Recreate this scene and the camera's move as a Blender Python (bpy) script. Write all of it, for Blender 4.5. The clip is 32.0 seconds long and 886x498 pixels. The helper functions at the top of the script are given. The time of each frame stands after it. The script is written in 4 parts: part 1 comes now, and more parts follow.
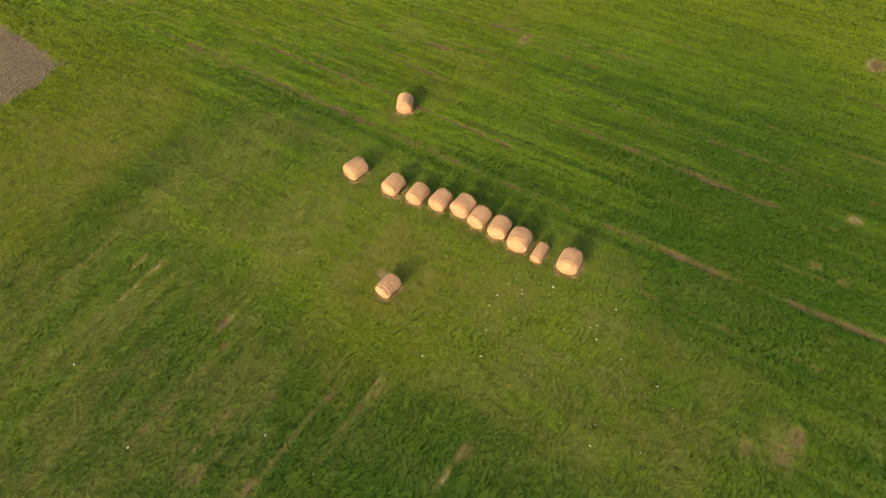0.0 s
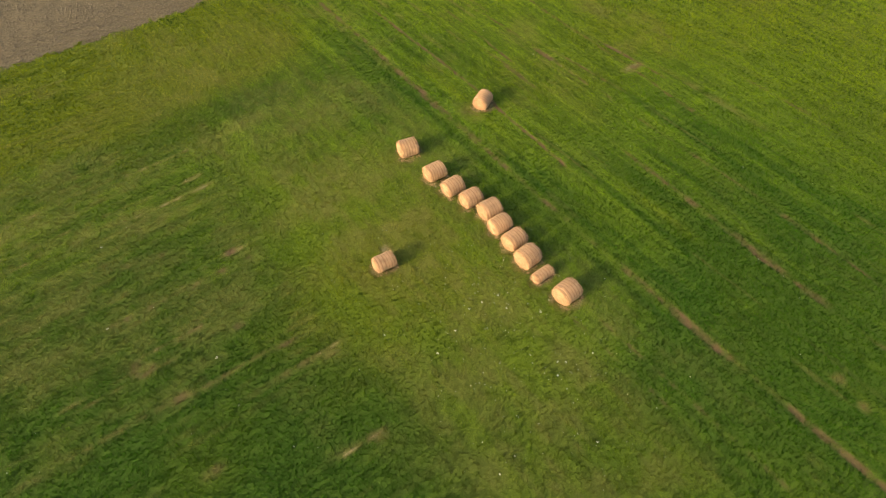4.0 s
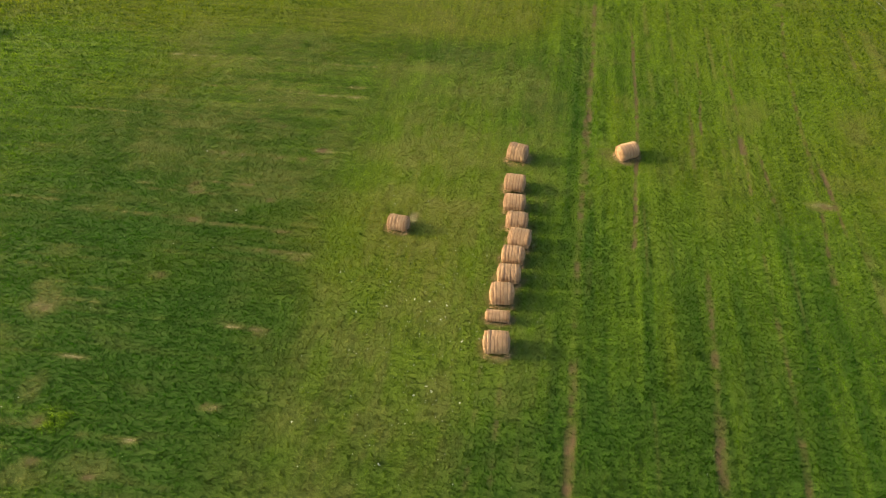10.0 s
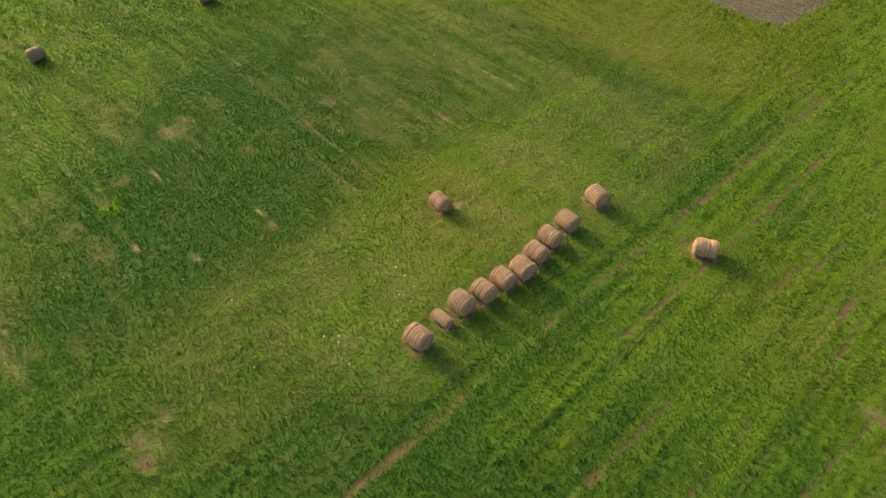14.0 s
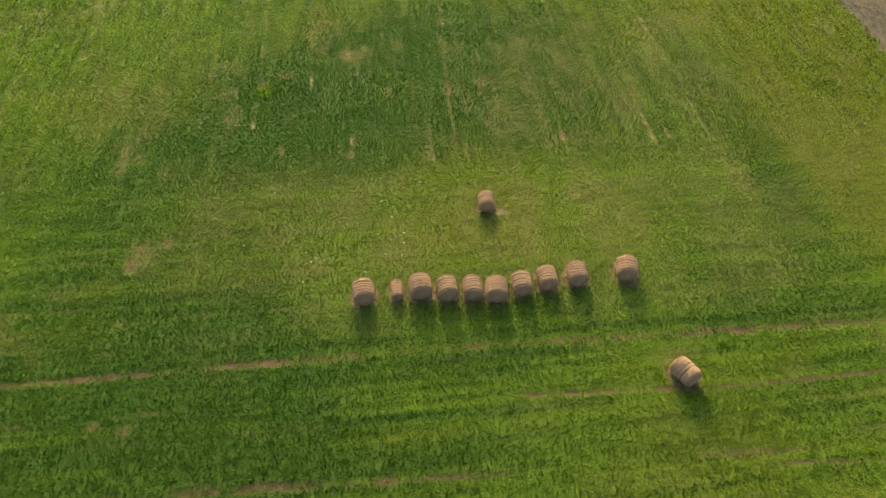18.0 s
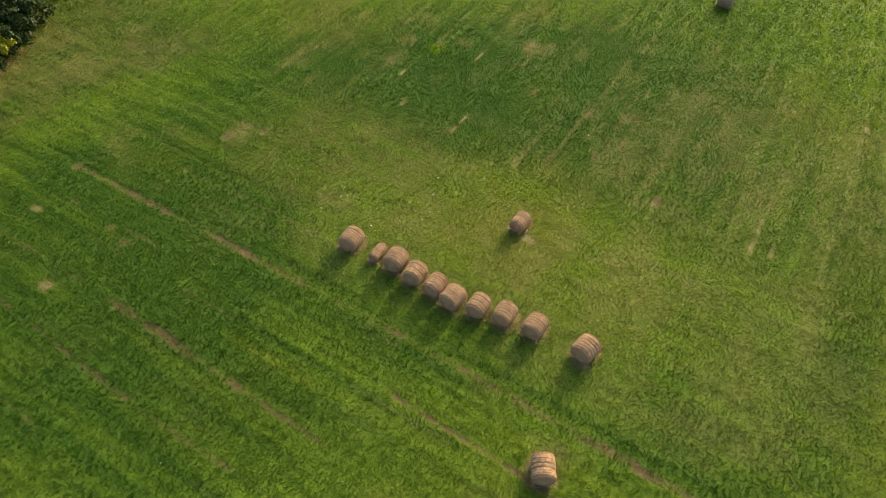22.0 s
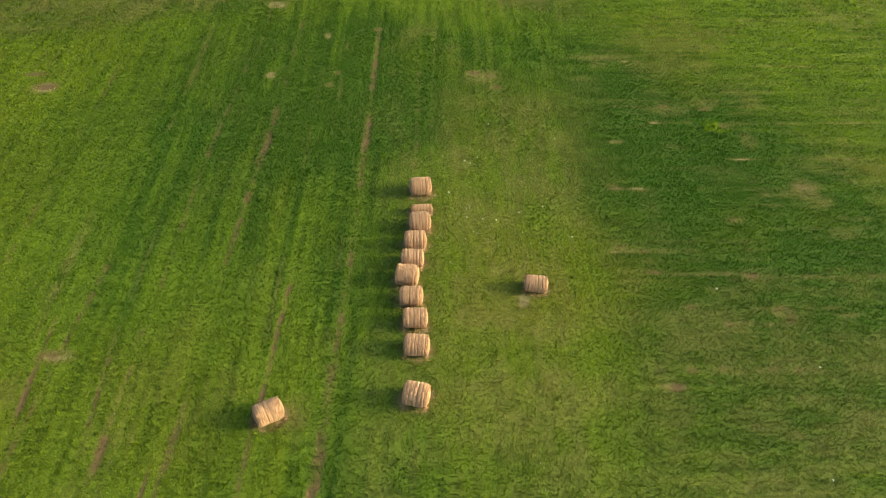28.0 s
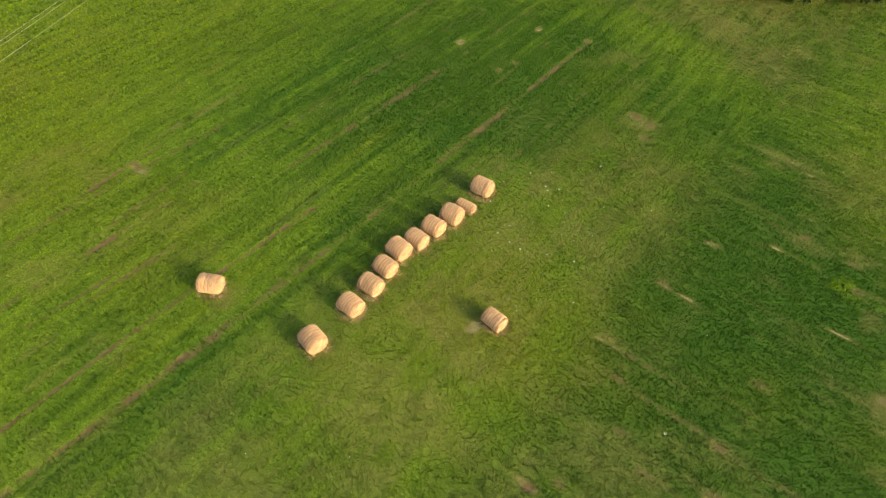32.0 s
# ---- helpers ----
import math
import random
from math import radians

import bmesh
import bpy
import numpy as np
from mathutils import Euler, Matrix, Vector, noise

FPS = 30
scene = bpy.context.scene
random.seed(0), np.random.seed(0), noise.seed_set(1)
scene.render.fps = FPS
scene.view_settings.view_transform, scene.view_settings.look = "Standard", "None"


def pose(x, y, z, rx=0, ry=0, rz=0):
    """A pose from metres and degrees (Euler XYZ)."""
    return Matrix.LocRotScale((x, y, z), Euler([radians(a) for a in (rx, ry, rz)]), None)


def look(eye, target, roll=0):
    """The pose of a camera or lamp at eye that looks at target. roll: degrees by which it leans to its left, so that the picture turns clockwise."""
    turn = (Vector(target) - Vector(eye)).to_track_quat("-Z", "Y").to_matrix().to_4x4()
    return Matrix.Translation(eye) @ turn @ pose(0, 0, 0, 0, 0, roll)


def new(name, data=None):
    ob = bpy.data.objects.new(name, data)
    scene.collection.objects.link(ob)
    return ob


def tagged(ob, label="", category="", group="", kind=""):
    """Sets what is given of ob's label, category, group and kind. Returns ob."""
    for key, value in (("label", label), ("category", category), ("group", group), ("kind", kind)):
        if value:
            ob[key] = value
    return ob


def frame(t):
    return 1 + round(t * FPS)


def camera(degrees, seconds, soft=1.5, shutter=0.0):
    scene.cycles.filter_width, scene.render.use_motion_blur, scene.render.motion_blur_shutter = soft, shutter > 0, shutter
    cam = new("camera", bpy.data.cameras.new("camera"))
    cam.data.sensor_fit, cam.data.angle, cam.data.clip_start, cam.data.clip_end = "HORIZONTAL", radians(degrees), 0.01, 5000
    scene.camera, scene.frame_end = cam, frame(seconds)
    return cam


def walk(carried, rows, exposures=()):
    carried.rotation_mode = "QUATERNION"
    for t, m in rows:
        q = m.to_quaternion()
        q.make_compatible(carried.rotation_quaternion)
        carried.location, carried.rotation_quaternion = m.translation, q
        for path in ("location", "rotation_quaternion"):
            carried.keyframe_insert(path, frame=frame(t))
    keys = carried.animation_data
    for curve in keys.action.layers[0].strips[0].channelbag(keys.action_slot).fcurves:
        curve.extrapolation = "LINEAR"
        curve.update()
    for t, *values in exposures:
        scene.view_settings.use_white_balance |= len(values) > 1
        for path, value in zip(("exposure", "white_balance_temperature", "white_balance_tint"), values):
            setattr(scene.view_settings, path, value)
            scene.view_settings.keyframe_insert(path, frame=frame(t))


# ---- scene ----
cam = camera(65.2, 32.0, soft=1.0)
PATH = [
    (0, (-21.440, -13.511, 28.031), (-20.386, -12.792, 26.491), -3.00),
    (1, (-20.641, -15.006, 27.684), (-19.635, -14.195, 26.157), -2.67),
    (2, (-19.692, -16.502, 27.406), (-18.745, -15.605, 25.890), -2.11),
    (3, (-18.229, -18.138, 27.292), (-17.368, -17.150, 25.780), -2.19),
    (3.5, (-17.363, -18.989, 27.217), (-16.555, -17.955, 25.708), -2.30),
    (5.5, (-12.905, -22.080, 26.908), (-12.349, -20.880, 25.407), -2.90),
    (6.5, (-10.243, -23.252, 26.765), (-9.834, -21.989, 25.270), -2.82),
    (7.5, (-7.489, -24.073, 26.823), (-7.239, -22.768, 25.328), -2.45),
    (8.5, (-4.356, -24.656, 26.827), (-4.287, -23.323, 25.338), -2.26),
    (9.5, (-0.840, -24.900, 26.741), (-0.974, -23.561, 25.261), -2.48),
    (10.5, (2.709, -24.530, 26.758), (2.373, -23.224, 25.281), -2.30),
    (11.5, (6.304, -23.533, 26.792), (5.764, -22.298, 25.315), -2.00),
    (12.5, (9.876, -21.963, 26.836), (9.137, -20.832, 25.361), -1.78),
    (13.5, (13.080, -19.826, 26.856), (12.170, -18.826, 25.383), -1.44),
    (14.5, (15.932, -17.051, 26.973), (14.875, -16.212, 25.497), -1.21),
    (16.5, (20.809, -10.489, 27.171), (19.522, -10.040, 25.707), -1.40),
    (17.5, (21.979, -6.885, 27.165), (20.638, -6.637, 25.702), -0.69),
    (18.5, (22.514, -2.861, 27.266), (21.153, -2.831, 25.800), -0.49),
    (19.5, (22.297, 1.086, 27.406), (20.956, 0.904, 25.933), -0.09),
    (20.5, (21.516, 5.024, 27.428), (20.225, 4.629, 25.952), 0.15),
    (21.5, (20.083, 8.805, 27.455), (18.876, 8.208, 25.976), 0.25),
    (22.5, (18.093, 12.290, 27.421), (16.999, 11.506, 25.941), 0.40),
    (23.5, (15.481, 15.417, 27.456), (14.534, 14.465, 25.973), 0.44),
    (24.5, (12.410, 18.171, 27.460), (11.640, 17.071, 25.978), 0.39),
    (25.5, (8.949, 20.349, 27.400), (8.375, 19.132, 25.920), 0.50),
    (27.5, (1.460, 22.740, 27.143), (1.310, 21.393, 25.672), 1.40),
    (28.5, (-2.595, 22.769, 27.171), (-2.519, 21.421, 25.695), 1.59),
    (29.5, (-6.501, 22.187, 27.287), (-6.208, 20.876, 25.805), 1.94),
    (30.5, (-10.327, 20.938, 27.416), (-9.823, 19.701, 25.928), 2.10),
    (31.25, (-13.045, 19.558, 27.541), (-12.393, 18.398, 26.047), 2.18),
    (32, (-15.578, 17.885, 27.744), (-14.788, 16.824, 26.244), 2.20),
]
walk(cam, [(t, look(eye, target, roll)) for t, eye, target, roll in PATH], exposures=[(0, 0.47, 7050, 7), (4, 0.49, 7000, 4), (8, 0.54, 6900, -1), (13, 0.56, 6750, -4), (25, 0.58, 6750, -2), (30, 0.69, 6750, -6), (32, 0.71, 6750, -5)])

# ---- world, sun ----
SUN_ELEVATION, SUN_HEADING = 19.0, 180.5      # degrees; heading is where the sun stands, from +x
world = bpy.data.worlds.new("world")
scene.world = world
world.use_nodes = True
wn = world.node_tree
wn.nodes.clear()
sky = wn.nodes.new("ShaderNodeTexSky")
sky.sky_type, sky.sun_disc = "NISHITA", False
sky.sun_elevation = radians(SUN_ELEVATION)
sky.sun_rotation = radians(90 - SUN_HEADING)
sky.air_density, sky.dust_density, sky.ozone_density = 0.8, 5.0, 0.4
wbg = wn.nodes.new("ShaderNodeBackground")
wbg.inputs["Strength"].default_value = 0.26
wout = wn.nodes.new("ShaderNodeOutputWorld")
wn.links.new(sky.outputs[0], wbg.inputs[0])
wn.links.new(wbg.outputs[0], wout.inputs[0])

sun_data = bpy.data.lights.new("sun", "SUN")
sun_data.energy, sun_data.angle, sun_data.color = 3.3, radians(7.0), (1.0, 0.80, 0.51)
sun = new("sun", sun_data)
_e, _h = radians(SUN_ELEVATION), radians(SUN_HEADING)
sun.matrix_world = look((60 * math.cos(_h) * math.cos(_e), 60 * math.sin(_h) * math.cos(_e), 60 * math.sin(_e)), (0, 0, 0))


# ---- small noise library (numpy) ----
def lattice(ix, iy, seed):
    n = (ix.astype(np.int64) * 374761393 + iy.astype(np.int64) * 668265263 + seed * 1274126177) & 0xFFFFFFFF
    n = ((n ^ (n >> 13)) * 1274126177) & 0xFFFFFFFF
    return ((n ^ (n >> 16)) & 0xFFFF) / 65535.0


def vnoise(x, y, size, seed):
    """Smooth noise 0..1 with lumps of about that size in metres."""
    u, v = x / size + 1000.0, y / size + 1000.0
    iu, iv = np.floor(u), np.floor(v)
    fu, fv = u - iu, v - iv
    fu, fv = fu * fu * (3 - 2 * fu), fv * fv * (3 - 2 * fv)
    a, b = lattice(iu, iv, seed), lattice(iu + 1, iv, seed)
    c, d = lattice(iu, iv + 1, seed), lattice(iu + 1, iv + 1, seed)
    return (a * (1 - fu) + b * fu) * (1 - fv) + (c * (1 - fu) + d * fu) * fv


def fbm(x, y, size, seed, octaves=3):
    total, amp, norm = 0.0, 1.0, 0.0
    for k in range(octaves):
        total = total + amp * vnoise(x, y, size / 2 ** k, seed + 17 * k)
        norm += amp
        amp *= 0.55
    return total / norm


def ramp(v, a, b):
    """0 at a, 1 at b, smooth between."""
    t = np.clip((v - a) / (b - a), 0, 1)
    return t * t * (3 - 2 * t)


# ---- the lie of the land ----
def height(x, y):
    x, y = np.asarray(x, float), np.asarray(y, float)
    z = 0.012 * np.maximum(0, -x - 9) + 0.008 * np.maximum(0, y - 13)
    z = z + 0.05 * (fbm(x, y, 7.0, 3) - 0.5) * ramp(np.hypot(x - 1, y), 6, 14)
    return z


def ground_z(x, y):
    return float(height(np.array([x]), np.array([y]))[0])


# bales: x, y, heading of the axis, diameter, length
ROW = [
    (0.00, -6.60, 4, 1.16, 1.25), (-0.09, -4.95, 2, 0.63, 1.20), (0.00, -3.74, 4, 1.20, 1.20),
    (0.23, -2.42, 3, 1.10, 1.20), (0.35, -1.13, -2, 1.06, 1.20), (0.59, 0.03, -5, 1.16, 1.22),
    (0.36, 1.36, -2, 1.06, 1.20), (0.13, 2.70, 0, 1.06, 1.22), (0.03, 4.28, -3, 1.10, 1.22),
    (0.00, 6.90, -12, 1.17, 1.22),
]
LOOSE = [(-5.91, 0.50, -6, 0.94, 1.15), (6.33, 7.75, 28, 1.06, 1.22)]
FAR = [(-35.3, 3.35, 82, 1.08, 1.16), (-36.4, -9.5, 95, 1.08, 1.16), (-34.0, -16.4, 88, 1.08, 1.16), (-40.3, 16.4, 80, 1.08, 1.16)]

# wheel tracks that run along y: knots (y, x), half width, strength
TRACKS = [
    (((-25, 3.35), (-21, 3.42), (-12, 3.45), (0, 3.6), (6, 3.85), (11, 4.1), (18, 4.4), (30, 4.6)), 0.17, 0.48),
    (((0, 6.5), (5, 6.75), (8, 6.95), (13, 7.15), (24, 7.1)), 0.07, 0.70),
    (((-26, 9.1), (-15, 9.4), (-11, 9.55), (-7, 9.8), (0, 10.1)), 0.15, 0.55),
    (((-22, 12.1), (-12, 12.7), (-8, 12.9), (4, 13.0), (12, 13.2), (20, 13.0)), 0.11, 0.42),
    (((-3, 16.2), (0, 16.15), (5, 16.6), (13, 16.9), (20, 17.3), (27, 18.2)), 0.13, 0.42),
    (((2, 17.4), (10, 17.15)), 0.09, 0.55),
    (((3, 14.25), (11, 14.0)), 0.07, 0.45),
    (((9, 10.8), (13, 11.1), (19, 11.3)), 0.06, 0.50),
    (((4, 10.1), (14, 10.4)), 0.12, 0.30),
    (((-24, -0.75), (-7, -0.62), (7.5, -0.68)), 0.09, 0.46),
    (((-22, 0.35), (-7.4, 0.25)), 0.10, 0.34),
    (((-20, 21.0), (30, 21.8)), 0.14, 0.30),
]
# stretches of a track worn down to the earth: which track, from y, to y, half width, strength
WORN = [
    (0, 4.8, 12.2, 0.21, 1.0), (0, 12.0, 17.0, 0.17, 0.6), (0, -13.8, -9.6, 0.19, 0.95), (0, -21.0, -16.0, 0.16, 0.65), (0, -9.4, -6.2, 0.17, 0.45), (0, 0.4, 5.0, 0.14, 0.5),
    (1, 0.0, 21.0, 0.10, 0.9), (2, -15.2, -13.0, 0.22, 0.95), (2, -12.6, -8.6, 0.20, 0.8), (2, -7.4, -5.0, 0.18, 0.6), (2, -3.7, -1.8, 0.17, 0.8),
    (3, 8.2, 11.8, 0.18, 0.8), (3, 2.8, 4.6, 0.15, 0.55), (3, -12.8, -8.8, 0.14, 0.5), (3, -19.8, -17.8, 0.15, 0.5), (3, -5.2, -2.8, 0.12, 0.4),
    (4, -1.6, 0.7, 0.17, 0.75), (4, 8.0, 16.0, 0.12, 0.4), (5, 4.0, 8.8, 0.11, 0.8), (6, 4.0, 9.0, 0.09, 0.6), (7, 10.5, 15.0, 0.08, 0.7), (8, 8.0, 10.5, 0.16, 0.5),
]
# lanes of stronger or paler growth between the tracks: x, half width, from y, to y, lushness, yellowness
LANES = [
    (6.95, 0.26, -14.5, -3.5, 0.42, 0.0), (7.95, 0.34, -9.5, -1.5, -0.30, 0.35), (8.7, 0.30, -13, 4, 0.18, 0.0), (5.1, 0.5, -16, 2, 0.14, 0.0),
    (11.3, 0.6, -14, 0, 0.20, 0.0), (5.6, 0.45, 4, 16, -0.22, 0.30), (14.6, 0.5, -8, 12, 0.12, 0.0), (8.6, 0.4, 4, 18, 0.16, 0.0),
]
# lines of the older cut that run along x: y, from x, to x, half width, bleached, bare
CROSS = [
    (0.2, -29.5, -25.2, 0.13, 0.62, 0.0), (-0.25, -24.8, -16.6, 0.15, 0.46, 0.2), (-0.52, -17.2, -11.3, 0.14, 0.46, 0.5), (-0.56, -12.9, -11.4, 0.13, 1.0, 1.1),
    (-2.1, -13.6, -9.8, 0.15, 0.48, 0.4), (2.25, -22.3, -17.4, 0.15, 0.55, 0.15), (2.8, -18.2, -14.4, 0.16, 0.62, 0.4), (1.8, -21.6, -12.8, 0.14, 0.40, 0.2),
    (5.35, -18.9, -10.6, 0.17, 0.50, 0.5), (11.9, -21.8, -13.4, 0.13, 0.62, 0.1), (11.86, -14.4, -9.9, 0.14, 1.3, 0.3), (12.98, -22.4, -14.2, 0.11, 0.5, 0.1),
    (12.9, -14.9, -10.3, 0.13, 1.1, 0.3), (15.45, -26, -6.6, 0.17, 0.52, 0.1), (8.6, -30, -24, 0.14, 0.45, 0.0), (-4.5, -26, -23.2, 0.13, 0.5, 0.0),
    (-5.5, -23.4, -20.8, 0.14, 0.55, 0.1), (-6.5, -23.6, -19.2, 0.14, 0.62, 0.1), (-7.0, -17.4, -13.6, 0.14, 0.36, 0.0), (-6.95, -14.2, -10.6, 0.15, 0.7, 0.3),
    (-9.65, -28.6, -18.4, 0.14, 0.55, 0.0), (-9.6, -22.0, -18.5, 0.13, 0.85, 0.1), (-10.9, -34.2, -26.0, 0.14, 0.6, 0.0), (-13.15, -35, -18.8, 0.13, 0.5, 0.0),
    (-13.25, -17.6, -14.3, 0.15, 0.8, 0.0), (-13.75, -35.2, -28.4, 0.12, 0.5, 0.0), (-16.55, -24, -14.8, 0.14, 0.62, 0.0), (-19.7, -28.5, -20.2, 0.14, 0.55, 0.0),
    (-20.8, -14.2, -10.0, 0.17, 1.1, 0.35), (-20.3, -16.0, -13.6, 0.14, 0.7, 0.1), (-21.7, -14.8, -11.6, 0.14, 0.7, 0.2), (-23.8, -17.0, -14.2, 0.14, 0.6, 0.0),
    (-22.9, -19.0, -16.8, 0.13, 0.5, 0.0), (-26.0, -29.5, -23.6, 0.14, 0.5, 0.0), (22.5, -30, -14, 0.16, 0.35, 0.0), (25.0, -31, -20, 0.16, 0.4, 0.0), (27.4, -28, -8, 0.16, 0.35, 0.0),
]
# bare patches: x, y, radius along x, radius along y, strength
PATCHES = [
    (-11.65, 6.25, 0.48, 0.20, 1.0), (-22.4, -7.1, 0.62, 0.42, 0.75), (-23.2, -3.3, 0.6, 0.3, 0.45), (-5.25, 1.3, 0.34, 0.36, 0.7), (-3.5, -18.7, 0.42, 0.30, 1.0),
    (-4.65, -18.5, 0.32, 0.24, 0.9), (-4.95, -17.1, 0.40, 0.24, 0.6), (25.1, -16.5, 0.62, 0.42, 1.5), (26.3, -18.1, 0.5, 0.3, 0.7), (11.5, -27.9, 0.6, 0.42, 1.1),
    (7.05, -23.4, 0.22, 0.34, 0.9), (3.4, -24.4, 0.28, 0.20, 0.9), (10.45, -18.25, 0.28, 0.34, 1.0), (5.9, -18.6, 0.2, 0.24, 0.6), (6.3, -17.2, 0.24, 0.3, 0.6),
    (16.65, 4.7, 0.62, 0.30, 0.9), (-17.9, 2.0, 0.42, 0.3, 0.7), (-13.6, 1.7, 0.45, 0.2, 0.5), (-15.2, 8.3, 0.7, 0.3, 0.45), (-16.2, 8.7, 0.6, 0.25, 0.4),
    (-12.05, -11.28, 0.40, 0.14, 0.9), (-15.9, -15.0, 0.3, 0.16, 0.8), (-17.2, -0.3, 0.45, 0.18, 0.7), (-17.5, -4.4, 0.4, 0.2, 0.5), (-18.6, -14.7, 0.4, 0.2, 0.6),
    (-19.3, -12.9, 0.4, 0.25, 0.5), (17.7, 27.9, 0.7, 0.6, 0.5), (18.1, 26.4, 0.4, 0.3, 0.5), (-18.3, 2.3, 0.35, 0.5, 0.5), (8.0, -33.0, 0.9, 0.4, 0.6), (9.0, -34.4, 1.2, 0.4, 0.7),
    (2.1, -31.2, 1.0, 0.35, 0.35), (-10.8, -2.3, 0.35, 0.18, 0.6), (-11.2, -7.2, 0.3, 0.2, 0.6), (-12.4, -19.9, 0.5, 0.3, 0.4), (5.2, 7.6, 0.5, 0.8, 0.35),
]

# straw-coloured dead grass: x, y, radius along x, radius along y, strength
BLEACHED = [
    (-5.25, 1.3, 0.40, 0.5, 1.0), (-22.3, -6.6, 1.1, 0.8, 0.6), (-23.0, -5.8, 0.7, 0.5, 0.5), (-20.4, -11.4, 0.6, 0.9, 0.45), (-16.0, -14.6, 1.6, 0.7, 0.4),
    (-6.1, 3.0, 0.8, 1.4, 0.35), (8.0, -33.0, 1.5, 0.45, 0.9), (5.4, -32.7, 1.4, 0.35, 0.6), (2.4, -35.2, 1.6, 0.3, 0.7), (-3.8, -33.8, 2.8, 0.6, 0.55),
    (-20.6, 5.0, 1.2, 1.0, 0.35), (-6.2, 15.7, 2.2, 1.0, 0.45), (-12.6, -20.8, 2.2, 0.5, 0.5), (-18.8, -15.4, 1.2, 0.5, 0.45), (-4.2, -18.3, 1.5, 0.9, 0.5),
]


def plough_edge(x, y):
    """Metres inside the ploughed field (positive) in the north-west."""
    wob = 0.5 * (vnoise(x, y, 1.3, 71) - 0.5) + 0.25 * (vnoise(x, y, 0.45, 72) - 0.5)
    south, east = y - (30.6 - 0.045 * (x + 2)), -1.35 + 0.06 * (y - 30) - x
    # a corner turned with the plough, not cut square
    return np.where((south < 2.5) & (east < 2.5), 2.5 - np.hypot(2.5 - south, 2.5 - east), np.minimum(south, east)) + wob


def masks(x, y):
    """Bare earth, bleached stubble, lush growth (with painted light and shade by distance) and yellowish growth at each
    place, 0..1, and the ploughed field.
    """
    plough = ramp(plough_edge(x, y) + 0.7 * (vnoise(x, y, 0.3, 74) - 0.5), -0.3, 0.3)
    soil, dry = np.zeros_like(x), np.zeros_like(x)
    broken = fbm(x, y, 1.5, 11)
    fine = vnoise(x, y, 0.35, 23)
    crumb = 0.12 + 0.88 * ramp(fbm(x, y, 0.42, 25, 2), 0.36, 0.62)
    worn = broken + 0.4 * fine
    centre = []
    for k, (knots, w, s) in enumerate(TRACKS):
        ky, kx = [p[0] for p in knots], [p[1] for p in knots]
        cx = np.interp(y, ky, kx) + 0.16 * (vnoise(x * 0 + 7.0 * k, y, 3.0, 31) - 0.5)
        centre.append(cx)
        on = ramp(y, ky[0] - 1, ky[0] + 2) * (1 - ramp(y, ky[-1] - 2, ky[-1] + 1))
        line = np.exp(-((x - cx) / w) ** 2) * on * s
        dry = np.maximum(dry, 0.55 * line * (0.3 + 0.7 * broken) * (0.5 + fine))
        soil = np.maximum(soil, np.clip(1.3 * line, 0, 1) * (0.10 + 0.90 * ramp(worn, 0.52, 1.0)) * (0.3 + 0.7 * crumb))
    for k, y0, y1, w, s in WORN:
        end = np.clip(np.minimum(y - y0, y1 - y) / 0.8 + 0.8 * (fine - 0.5), 0, 1)
        soil = np.maximum(soil, np.exp(-((x - centre[k]) / (1.25 * w)) ** 4) * end * s * (0.25 + 0.75 * ramp(worn, 0.35, 0.85)) * (0.3 + 0.7 * crumb))
    for cy, x0, x1, w, s, bare in CROSS:
        d = (y - cy + 0.16 * (vnoise(x, y * 0 + cy, 3.0, 37) - 0.5)) / w
        line = np.exp(-d * d) * ramp(x, x0 - 0.3, x0 + 1.2) * (1 - ramp(x, x1 - 0.5, x1 + 0.1))
        dry = np.maximum(dry, np.clip(line * s * (0.24 + 0.72 * ramp(broken, 0.36, 0.62)) * (0.5 + 1.0 * fine), 0, 1))
        soil = np.maximum(soil, bare * line * ramp(worn, 0.45, 0.9) * crumb)
    strips = vnoise(x * 0 + 5.0, y, 0.34, 59) * (1 - ramp(x, -13, -10)) * ramp(fbm(x / 5, y, 1.1, 60), 0.42, 0.62)
    dry = np.maximum(dry, 0.42 * ramp(strips, 0.62, 0.9) * (0.3 + 0.7 * ramp(broken, 0.45, 0.7)))
    for px, py, rx, ry, s in PATCHES:
        d = np.sqrt(((x - px) / rx) ** 2 + ((y - py) / ry) ** 2) + 0.9 * (fine - 0.5)
        soil = np.maximum(soil, 0.75 * (1 - ramp(d, 0.45, 1.25)) * s * crumb)
        dry = np.maximum(dry, (1 - ramp(d, 0.8, 2.0)) * s * 0.8)
    for px, py, rx, ry, s in BLEACHED:
        d = np.sqrt(((x - px) / rx) ** 2 + ((y - py) / ry) ** 2) + 0.8 * (fine - 0.5)
        dry = np.maximum(dry, (1 - ramp(d, 0.4, 1.4)) * s)
    foot = np.exp(-((y + 35.0 - 0.40 * (x - 3.2)) / 0.75) ** 2) * ramp(x, -9, -5) * (1 - ramp(x, 3, 5))
    dry = np.maximum(dry, foot * (0.15 + 0.6 * broken))
    verge = ramp(-(y - 0.32 * np.abs(x - 3)) + 1.6 * (broken - 0.5), 29.0, 33.5) * (1 - ramp(-y, 48, 60)) * ramp(x, -16, -8)
    dry = np.maximum(dry, verge * (0.12 + 0.24 * ramp(broken, 0.35, 0.65)))
    soil = np.maximum(soil, 0.14 * verge * crumb)
